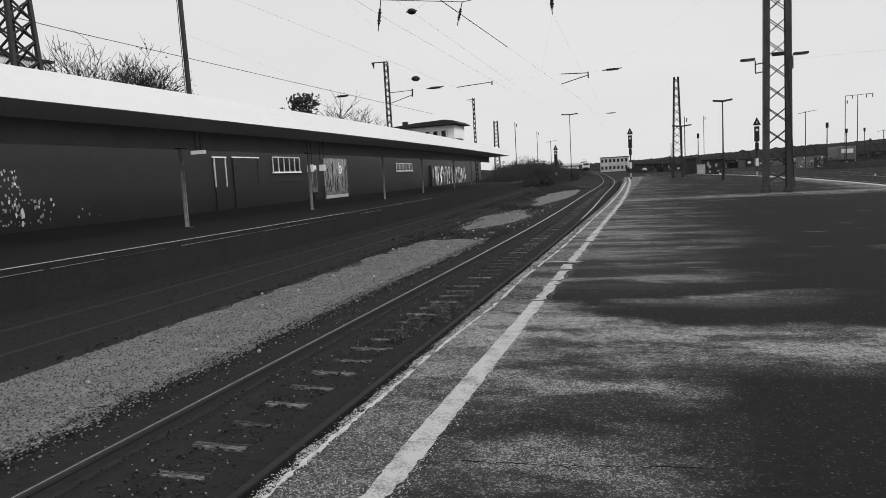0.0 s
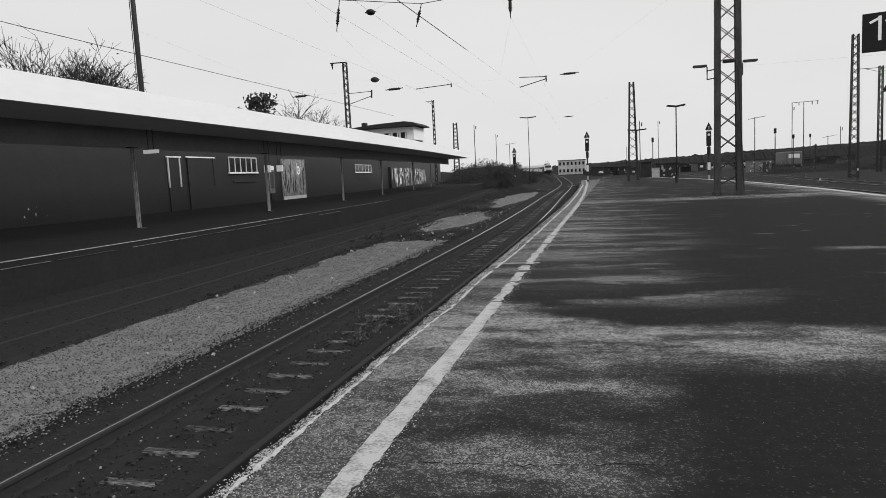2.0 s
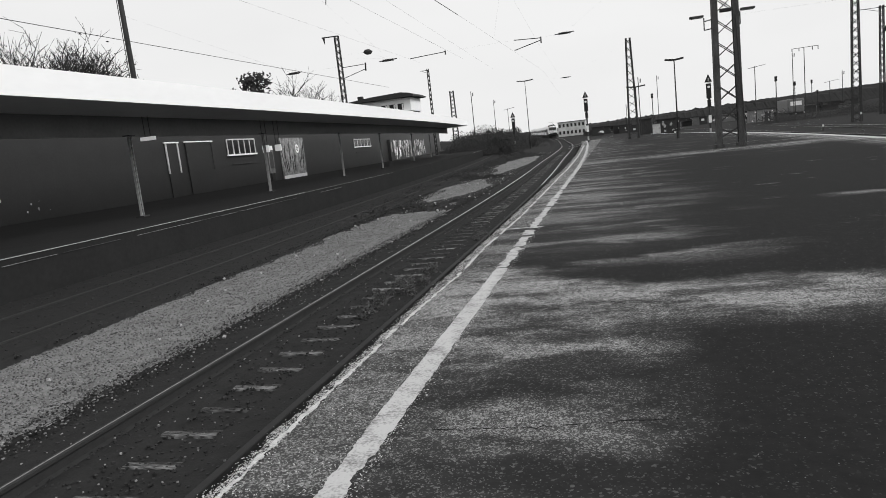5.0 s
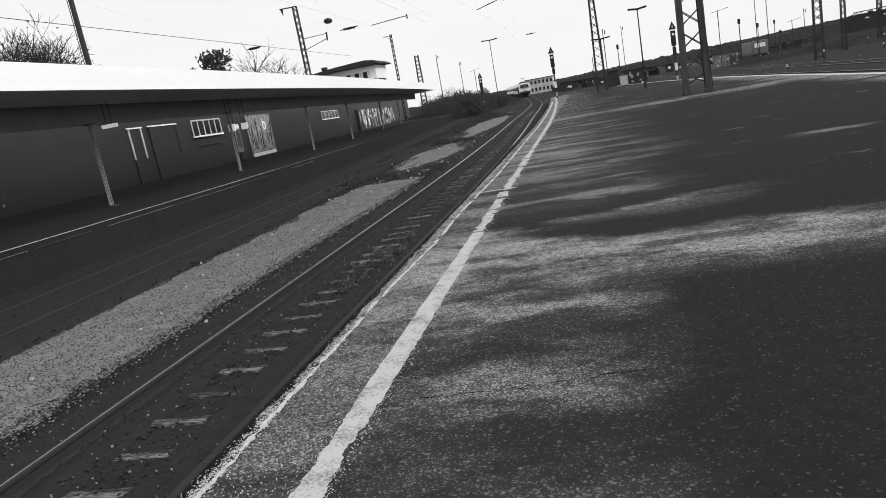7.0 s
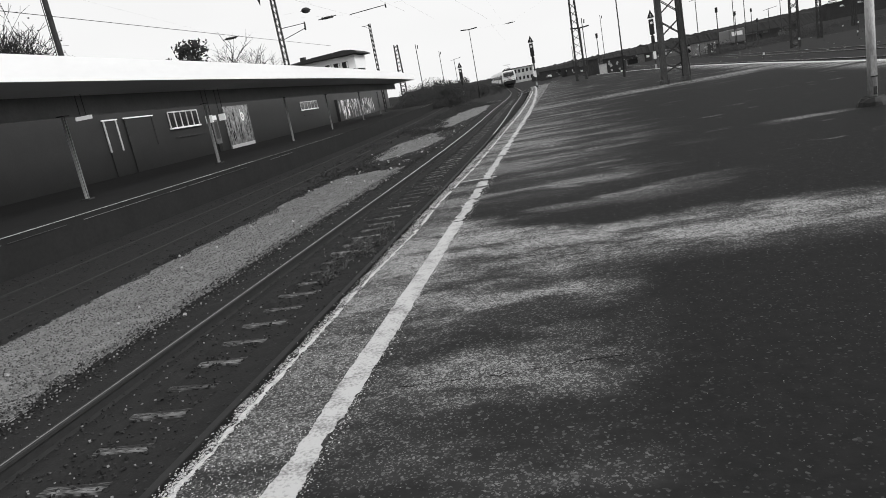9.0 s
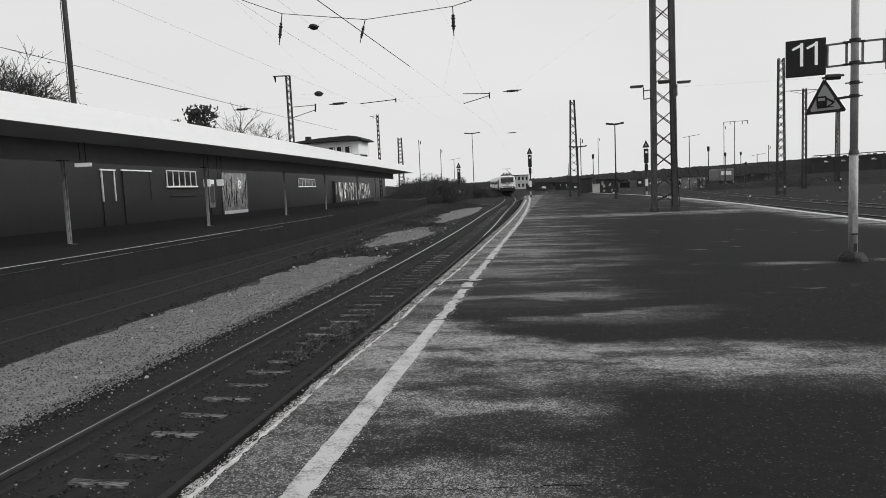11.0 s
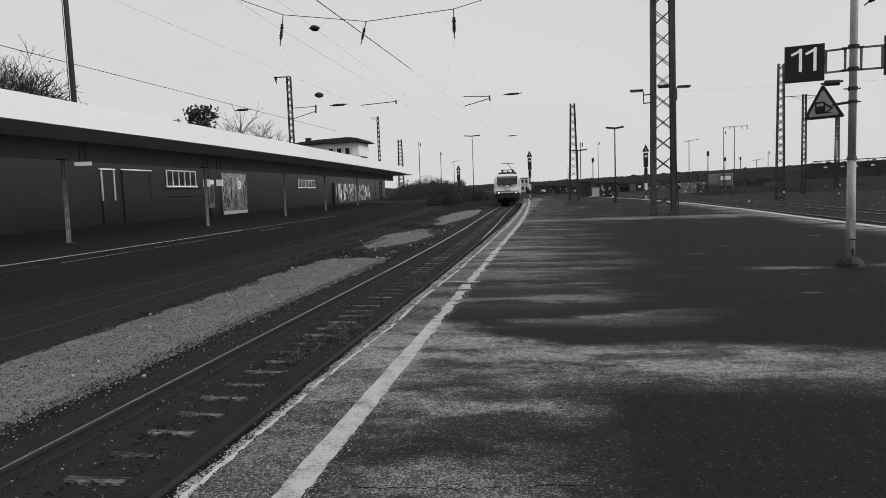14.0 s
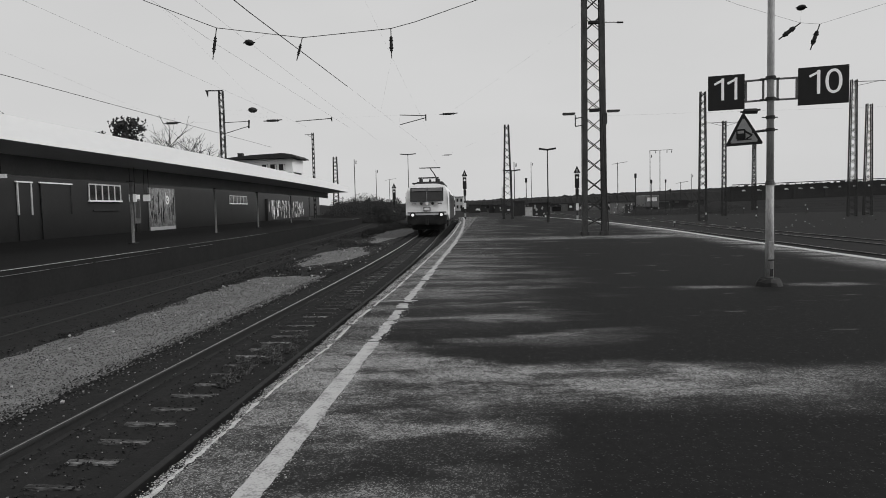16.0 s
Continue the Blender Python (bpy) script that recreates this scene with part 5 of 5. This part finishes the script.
for a, b in (((-16.81, 60, 9.48), (-13.56, 60, 9.65)), ((-7.49, 60, 9.75), (-5.19, 60, 9.63)), ((-7.49, 60, 8.9), (-5.19, 60, 9.45))):
    t = thing("registration_arm", a, "thin steel arm steadying the overhead wire", "wire arm", "wire arms")
    part("tube", tube((0, 0, 0), Vector(b) - Vector(a), 0.035, n=6), STEEL_DARK, t)
    part("clip", tube(Vector(b) - Vector(a) + Vector((0, 0, -0.25)), Vector(b) - Vector(a) + Vector((0, 0, 0.1)), 0.06, n=6), BLACK, t)


for pts, lb in ((((-7.0, -8, 7.6), (-7.61, 22, 7.09), (-9.5, 60, 7.6)), "thin catenary wire carrying a round insulator"), (((-21.55, 55, 9.9), (-18.95, 55, 9.86), (-14.0, 45, 7.62), (-12.0, 25, 9.3)), "thin stay wire between mast and span"), (((-21.55, 55, 9.0), (-21.09, 45, 7.66), (-16.6, 22, 7.4)), "thin stay wire behind the roof edge"), (((-5.19, 60, 9.63), (-2.67, 50, 8.4), (5.3, 34.9, 11.0)), "thin stay wire above the platform track"), (((-12.8, 112, 10.3), (-6.2, 110, 9.9), (2.5, 80.5, 10.6)), "thin distant span wire"), (((-21.5, 55, 9.7), (-16.81, 60, 9.48), (-13.56, 60, 9.65), (-7.49, 60, 9.75), (-7.49, 60, 8.9)), "thin span wire carrying steady arms"), (((5.4, 34.9, 6.0), (8.26, 22, 4.38), (14, 22, 4.4)), "thin wire beyond the number boards"), (((-7.61, 22, 7.09), (-7.95, 25, 8.13)), "short stay holding the round insulator"), (((9.77, 22, 7.49), (9.75, 22, 7.03)), "short dropper over the sidings"), (((-3.37, 25, 7.09), (-3.83, 25, 5.15)), "short dropper holding the contact wire")):
    wire("stay_wire", pts, 0.0025 if "round insulator" in lb else 0.0012, lb)


# ---- buildings ----
def signal_box():
    t = thing("signal_box", (-37.25, 108, -0.25), "white flat-roofed signal box with a curved roof edge", "building")
    part("tower", box((0, 3, 3.75), (12.0, 6, 8.5)), WALL, t)
    part("cabin", box((1.5, 2.8, 9.05), (9.6, 6.2, 2.1)), WHITE, t, "white upper cabin")
    part("window_band", box((-1.5, -0.32, 8.7), (3.6, 0.06, 0.9)), GLASS_DARK, t)
    for x in (1.4, 2.8, 4.2):
        w = part("window", box((x + 0.4, -0.33, 8.75), (1.0, 0.06, 1.0)), GLASS_DARK, t)
        part("window_bar", box((x + 0.75, -0.38, 8.75), (0.22, 0.05, 0.9)), WHITE, w)
    part("balcony", box((3.6, -0.6, 7.75), (5.8, 1.2, 0.22)), WHITE, t)
    part("balcony_shadow_board", box((3.6, -0.3, 7.4), (5.6, 0.7, 0.35)), WALL, t)
    r = bmesh.new()
    prof = [(-6.8, 9.9), (-6.8, 10.15), (0.0, 10.75), (5.0, 10.95), (6.4, 10.75), (7.2, 10.35), (7.2, 10.22), (5.0, 10.15), (0, 10.15)]
    vs = [[r.verts.new((x, y, z)) for x, z in prof] for y in (-1.4, 6.6)]
    r.faces.new(vs[0])
    r.faces.new(vs[1][::-1])
    for i in range(len(prof)):
        j = (i + 1) % len(prof)
        r.faces.new((vs[0][i], vs[0][j], vs[1][j], vs[1][i]))
    bmesh.ops.recalc_face_normals(r, faces=r.faces)
    part("roof", r, STEEL_DARK, t, "dark roof curving down at its end")
    part("chimney", box((-3.3, 3, 11.0), (0.8, 0.8, 0.9)), STEEL_DARK, t)


signal_box()


def building(at, sx, sy, h, rows, cols, label, material, rz=0.0):
    t = thing("building", at, label, "building", "distant buildings", rz=rz)
    part("shell", box((0, 0, h / 2), (sx, sy, h)), material, t)
    part("roof", box((0, 0, h + 0.15), (sx + 0.6, sy + 0.6, 0.3)), STEEL_DARK, t)
    for i in range(rows):
        for k in range(cols):
            part("window", box((-sx / 2 + sx * (k + 0.5) / cols, -sy / 2 - 0.03, h * (i + 0.55) / rows), (sx / cols * 0.5, 0.1, h / rows * 0.45)), GLASS_DARK, t)


building((-18.6, 352, -0.7), 13.4, 10, 6.9, 2, 7, "pale two-storey building far down the line", HOUSE)
building((-77, 66, -0.7), 6, 10, 19.6, 6, 3, "tall pale block behind the trees", HOUSE)
rb = random.Random(17)


def shed(at, sx, h, material):
    """A low dark shed with a few pale doors and panels on it."""
    t = thing("shed", at, "low dark distant shed with pale panels beyond the sidings", "shed", "distant sheds")
    part("shell", box((0, 0, h / 2), (sx, 5, h)), material, t)
    part("roof", beam((-sx / 2 - 0.2, 0, h + 0.08), (sx / 2 + 0.2, 0, h + 0.08), 0.16, 5.4), STEEL_DARK, t)
    for k in range(rb.randint(0, 3)):
        w = rb.uniform(0.25, 1.3)
        part("panel", box((rb.uniform(-0.4, 0.4) * sx, -2.53 - 0.004 * k, h * rb.uniform(0.35, 0.75)), (w, 0.08, rb.uniform(0.25, 0.7))), rb.choice((WHITE, HOUSE, CONCRETE)), t)


for i in range(64):
    y = rb.uniform(215, 296)
    shed((-8 + i * 1.6 * y / 300 + rb.uniform(-2, 2), y, -0.7), rb.uniform(1.6, 6), rb.uniform(1.0, 2.6), rb.choice((PLATFORM_DARK, STEEL_DARK, WALL, HULL_GREY)))


def hut(at, w, d, h, material, label, spray=0):
    t = thing("hut", at, label, "hut", "line-side huts")
    part("body", box((0, 0, h / 2), (w, d, h), bevel=0.02), material, t)
    part("roof", box((0, 0, h + 0.06), (w + 0.25, d + 0.25, 0.12)), STEEL_DARK, t)
    part("door", box((w * 0.25, -d / 2 - 0.02, h * 0.42), (w * 0.25, 0.05, h * 0.8)), STEEL_DARK, t)
    if spray:
        graffiti("sprayed_shape", t, w * 0.95, h * 0.9, spray, 14, -d / 2 - 0.05, "y")


hut((5.0, 106, -0.6), 1.7, 1.2, 2.7, STEEL_DARK, "dark equipment hut at the platform end")
hut((8.6, 112, -0.7), 3.4, 1.5, 2.5, STEEL_DARK, "small hut with sprayed shapes", 5)
hut((25.3, 130, -0.75), 3.8, 2.4, 2.4, CONCRETE, "pale hut with sprayed shapes beside the sidings", 6)
cab = thing("switch_cabinet", (6.4, 104, -0.7), "pale grey switch cabinet behind the platform end", "cabinet")
part("body", box((0, 0, 1.26), (1.05, 0.5, 1.3), bevel=0.03), HOUSE, cab)
part("plinth", box((0, 0, 0.3), (1.1, 0.54, 0.6)), STEEL_DARK, cab)
part("lid", box((0, 0, 1.94), (1.14, 0.6, 0.06)), CONCRETE, cab)
part("handle", box((0.4, -0.27, 1.3), (0.04, 0.04, 0.2)), BLACK, cab)

# hills and the long raised structure to the side
rh = random.Random(2)
hv, hf = [], []
for i in range(2300):
    x = -1050 + i * 1.0
    q = x / 1.5
    top = 2.6 + 3.0 * (1 / (1 + math.exp(-(q - 20) / 40))) + 5.0 * (1 / (1 + math.exp(-(q - 160) / 60)))
    top = 1.6 + (top - 1.6) * 1.5 + 0.5 * noise.noise((x * 0.06, 1.0, 0.0)) + 0.45 * noise.noise((x * 0.31, 4.0, 0.0)) + rh.uniform(-0.15, 0.35) + 0.9 * rh.random() ** 12
    hv += [(x, 458, -0.76), (x, 477, top * 0.8), (x, 517, top * 1.08), (x, 780, -0.76)]
    if i:
        for k in range(3):
            hf.append((4 * i - 4 + k, 4 * i + k, 4 * i + k + 1, 4 * i - 3 + k))
tagged(quad_mesh("hill", hv, hf, HILL), "low dark wooded hill along the horizon", "hill", kind="structure")
emb = sweep("embankment", steps(96, 210, 6), lambda y: [(26 + (y - 96) * 0.30 + 0, -0.76), (34 + (y - 96) * 0.30, -0.75 + 1.95 * min(1.0, (y - 96) / 40)), (140, -0.75 + 3.95 * min(1.0, (y - 96) / 40)), (141, -0.76)], YARD)
tagged(emb, "dark embankment beyond the sidings", "embankment", kind="structure")
via = thing("viaduct", (0, 0, 0), "long raised structure with a pale dotted parapet", "viaduct")
A, B = Vector((52, 150, 0)), Vector((130, 138, 0))
part("deck", beam((A.x, A.y, 3.9), (B.x, B.y, 5.2), 0.9, 4.0), SOOT, via)
part("upper_rail", beam((A.x, A.y - 2.1, 4.75), (B.x, B.y - 2.1, 6.1), 0.16, 0.2), STEEL_DARK, via)
rv = random.Random(6)
for i in range(60):
    p = A.lerp(B, i / 60 + rv.uniform(0, 0.006))
    z = 4.45 + 1.32 * i / 60
    part("parapet_panel", box((p.x, p.y - 2.15, z), (1.0 * rv.uniform(0.2, 1), 0.1, rv.uniform(0.15, 0.4))), rv.choice((WHITE, CONCRETE, HOUSE, STEEL_DARK, CONCRETE)), via)
    if i < 26 and i % 2:
        part("side_panel", box((p.x + 1, p.y - 2.15, z - 0.95), (1.0 * rv.uniform(0.5, 1.2), 0.1, 0.3)), rv.choice((WHITE, HOUSE)), via)
part("abutment_wall", beam((A.x, A.y, 1.3), (B.x, B.y, 2.4), 4.6, 3.9), SOOT, via)
for i in range(14):
    p = A.lerp(B, i / 13)
    part("pier", box((p.x, p.y, 1.5), (0.5, 4.1, 4.0)), SOOT, via)
ry = random.Random(61)
for i in range(24):
    x, y = 22 + i * 3.4 + ry.uniform(-1, 1), 104 + i * 1.6 + ry.uniform(-5, 5)
    leafy_tree((x, y, -0.6), ry.uniform(0.8, 1.7), ry.uniform(2.6, 4.2), 500 + i, "dark scrub on the embankment beyond the sidings", "shrub", clumps=18, size=0.08, per=130)
for i in range(11):
    x, y = ry.uniform(13, 44), ry.uniform(52, 120)
    t = thing("marker_post", (x, y, -0.75), "short dark post with a white plate in the sidings", "marker post", "siding markers")
    h = ry.uniform(0.7, 1.7)
    part("post", tube((0, 0, 0), (0, 0, h), 0.04, n=6), STEEL_DARK, t)
    part("plate", box((0, -0.05, h - 0.12), (0.13, 0.03, 0.17)), HOUSE, t)
wagon = thing("wagon", (35.2, 150, -0.38), "grey parked rail vehicle on the sidings", "rail vehicle")
part("body", box((0, 2, 2.1), (3.0, 9, 2.6), bevel=0.2), HULL_GREY, wagon)
part("cab_window", box((0, -2.52, 2.5), (2.0, 0.06, 0.8)), WHITE, wagon)
part("underframe", box((0, 2, 0.6), (2.6, 8.6, 0.6)), BLACK, wagon)


# ---- the train ----
def prism(prof, y0, y1, bm=None):
    bm = bm or bmesh.new()
    vs = [[bm.verts.new((x, y, z)) for x, z in prof] for y in (y0, y1)]
    bm.faces.new(vs[0])
    bm.faces.new(vs[1][::-1])
    for i in range(len(prof)):
        j = (i + 1) % len(prof)
        bm.faces.new((vs[0][i], vs[0][j], vs[1][j], vs[1][i]))
    bmesh.ops.recalc_face_normals(bm, faces=bm.faces)
    return bm


def wheelset(t, y, bogie):
    for x in (-0.75, 0.75):
        part("wheel", disc((x, y, 0.5), 0.5, 0.13, "x", 20), STEEL_DARK, bogie)
    part("axle", tube((-0.75, y, 0.5), (0.75, y, 0.5), 0.08), STEEL_DARK, bogie)


def locomotive():
    t = thing("locomotive", (0, 0, 0), "white electric locomotive with two bright headlights", "locomotive")
    L = 19.0
    side = [(-1.55, 1.05), (-1.55, 2.6), (-1.48, 3.1), (-1.26, 3.5), (-0.75, 3.64), (0.75, 3.64), (1.26, 3.5), (1.48, 3.1), (1.55, 2.6), (1.55, 1.05)]
    bm = prism(side, -L / 2 + 0.9, L / 2 - 0.9)
    part("body", bm, HULL, t)
    for s, y in ((-1, -L / 2 + 0.9), (1, L / 2 - 0.9)):
        nose = bmesh.new()
        back = [nose.verts.new((x, y - s * 0.002, z)) for x, z in side]
        push = [0.85, 0.85, 0.55, 0.25, 0.12, 0.12, 0.25, 0.55, 0.85, 0.85]
        front = [nose.verts.new((x * 0.955, y + s * d * (0.75 if z > 2.5 else 1.0), z if z > 1.2 else 1.45)) for (x, z), d in zip(side, push)]
        nose.faces.new(front)
        for i in range(len(side)):
            j = (i + 1) % len(side)
            nose.faces.new((back[i], back[j], front[j], front[i]))
        bmesh.ops.recalc_face_normals(nose, faces=nose.faces)
        part("nose", nose, HULL, t)
        f = y + s * 0.86
        ws = part("windscreen", box((0, y + s * 0.66, 2.87), (2.32, 0.09, 1.0), turn=pose(0, 0, 0, 23 * s, 0, 0)), GLASS_DARK, t)
        part("centre_post", box((0, y + s * 0.71, 2.87), (0.05, 0.09, 1.0), turn=pose(0, 0, 0, 23 * s, 0, 0)), HULL_GREY, ws)
        for x in (-0.56, 0.56):
            part("sun_blind", box((x, y + s * 0.60, 3.19), (1.0, 0.09, 0.2), turn=pose(0, 0, 0, 23 * s, 0, 0)), HULL_GREY, ws)
        part("apron", box((0, f - s * 0.25, 1.12), (2.75, 0.5, 0.72), bevel=0.08), BLACK, t)
        part("stripe", box((0, f + s * 0.01, 1.62), (2.7, 0.04, 0.09)), HULL_GREY, t)
        for x in (-1.0, 1.0):
            ring = part("headlight", disc((x, f + s * 0.03, 1.46), 0.2, 0.1), BLACK, t)
            part("lamp", disc((x, f + s * 0.09, 1.46), 0.10, 0.05), LAMP, ring, "bright headlight")
            b = part("buffer", tube((x * 0.88, f, 1.0), (x * 0.88, f + s * 0.5, 1.0), 0.12, n=12), BLACK, t)
            part("buffer_plate", disc((x * 0.88, f + s * 0.52, 1.0), 0.24, 0.05), BLACK, b)
        part("badge", box((0, f + s * 0.02, 1.86), (0.5, 0.05, 0.3), bevel=0.02), HULL_GREY, t, "plain grey badge")
        part("badge_face", box((0, f + s * 0.05, 1.86), (0.38, 0.03, 0.19)), HULL, t)
        for x in (-0.4, 0.4):
            part("vent", disc((x, f - s * 0.02, 2.24), 0.1, 0.08), STEEL_DARK, t)
        part("top_lamp", disc((0, f - s * 0.01, 2.24), 0.13, 0.1), WHITE, t)
        for x in (-0.9, 0.92):
            part("handrail", beam((x - 0.15, f, 2.24), (x + 0.15, f, 2.24), 0.05), STEEL_DARK, t)
        part("coupling", box((0, f + s * 0.2, 0.95), (0.22, 0.4, 0.4)), BLACK, t)
    for x in (-1.555, 1.555):
        # a dark sheet covers the flank below the roof shoulder
        part("side_panel", box((x, 0, 1.9), (0.02, L - 2.0, 1.68)), STEEL_DARK, t, "dark flank below the shoulder")
        for y in (-5.0, -2.0, 2.0, 5.0):
            part("grille", box((x, y, 2.6), (0.03, 1.8, 0.6)), STEEL_DARK, t)
        for y in (-7.8, 7.8):
            part("door", box((x, y, 2.1), (0.03, 0.7, 1.9)), HULL_GREY, t)
    for y in (-5.7, 5.7):
        bg = part("bogie", box((0, y, 0.62), (2.4, 4.2, 0.5), bevel=0.08), BLACK, t)
        for d in (-1.3, 1.3):
            wheelset(t, y + d, bg)
    part("underbox", box((0, 0, 0.75), (2.6, 5.4, 0.6), bevel=0.05), BLACK, t)
    part("roof_box", box((0, 0, 3.78), (2.0, 10.5, 0.28), bevel=0.08), STEEL_DARK, t)
    part("roof_edge", box((0, -7.4, 3.70), (2.2, 1.4, 0.1), bevel=0.03), STEEL_DARK, t)
    for x, y in ((-0.6, -6.6), (0.6, -6.6), (-0.6, -5.2), (0.7, -5.2), (0.0, -4.4)):
        part("roof_insulator", tube((x, y, 3.66), (x, y, 4.12), 0.11, 0.08, n=8), STEEL_DARK, t)
    part("busbar", tube((-0.75, -6.6, 4.14), (0.75, -6.6, 4.14), 0.05), STEEL_DARK, t)
    pg = part("pantograph", beam((0.55, -4.4, 4.1), (0.4, -5.8, 4.45), 0.06), STEEL_DARK, t)
    part("upper_arm", beam((0.4, -5.8, 4.45), (0.0, -4.3, 4.98), 0.05), STEEL_DARK, pg)
    for d in (-0.2, 0.2):
        part("collector_strip", beam((-0.8, -4.3 + d, 5.0), (0.8, -4.3 + d, 5.0), 0.05), STEEL_DARK, pg)
    part("low_pantograph", box((0, 5.0, 4.05), (1.5, 1.6, 0.12)), STEEL_DARK, t)
    return t, L


def coach():
    t = thing("coach", (0, 0, 0), "white passenger coach with a dark window band", "railway coach", "coaches of the train")
    L = 26.0
    side = [(-1.42, 0.95), (-1.42, 2.9), (-1.3, 3.4), (-0.9, 3.85), (0, 4.0), (0.9, 3.85), (1.3, 3.4), (1.42, 2.9), (1.42, 0.95)]
    part("body", prism(side, -L / 2, L / 2), HULL, t)
    part("underframe", box((0, 0, 0.7), (2.3, L - 3, 0.5)), BLACK, t)
    for s in (-1, 1):
        for k in range(11):
            part("window", box((s * 1.425, -10.5 + k * 2.1, 2.35), (0.03, 1.45, 0.85)), GLASS_DARK, t)
        for y in (-12.2, 12.2):
            part("door", box((s * 1.425, y, 2.0), (0.03, 0.8, 2.0)), HULL_GREY, t)
        part("end_gangway", box((0, s * (L / 2 + 0.12), 2.1), (1.2, 0.3, 2.2)), BLACK, t)
    for y in (-9.5, 9.5):
        bg = part("bogie", box((0, y, 0.6), (2.2, 3.4, 0.45), bevel=0.06), BLACK, t)
        for d in (-1.25, 1.25):
            wheelset(t, y + d, bg)
    return t, L


loco, loco_l = locomotive()
coach_a, coach_l = coach()
cars = [(loco, loco_l)] + [(coach_a, coach_l)] + [(copy_thing(coach_a, Matrix()), coach_l) for i in range(3)]

ARC = np.concatenate([[0], np.cumsum(np.hypot(np.diff(GRID_X), np.diff(GRID_Y)))])
ARC0 = float(np.interp(0, GRID_Y, ARC))


def track_point(s):
    """The rail-top point s metres along the track from y = 0."""
    if s + ARC0 > ARC[-1]:
        d = s + ARC0 - ARC[-1]
        return Vector((GRID_X[-1] - 0.117 * d, GRID_Y[-1] + 0.993 * d, rail_z(GRID_Y[-1])))
    y = float(np.interp(s + ARC0, ARC, GRID_Y))
    return Vector((track_x(y), y, rail_z(y)))


def motions():
    """The train rolls in along the curve at a steady sixteen metres a second."""
    back = 0.0
    for ob, length in cars:
        rows = []
        for k in range(33):
            t = k * 0.5
            s = 301.6 - 15.9 * t + back + length / 2
            a, b = track_point(s - length * 0.35), track_point(s + length * 0.35)
            m = (a + b) / 2
            rows.append((t, pose(m.x, m.y, m.z, 0, 0, math.degrees(math.atan2(-(b.x - a.x), b.y - a.y)))))
        walk(ob, rows)
        back += length + 0.6


motions()
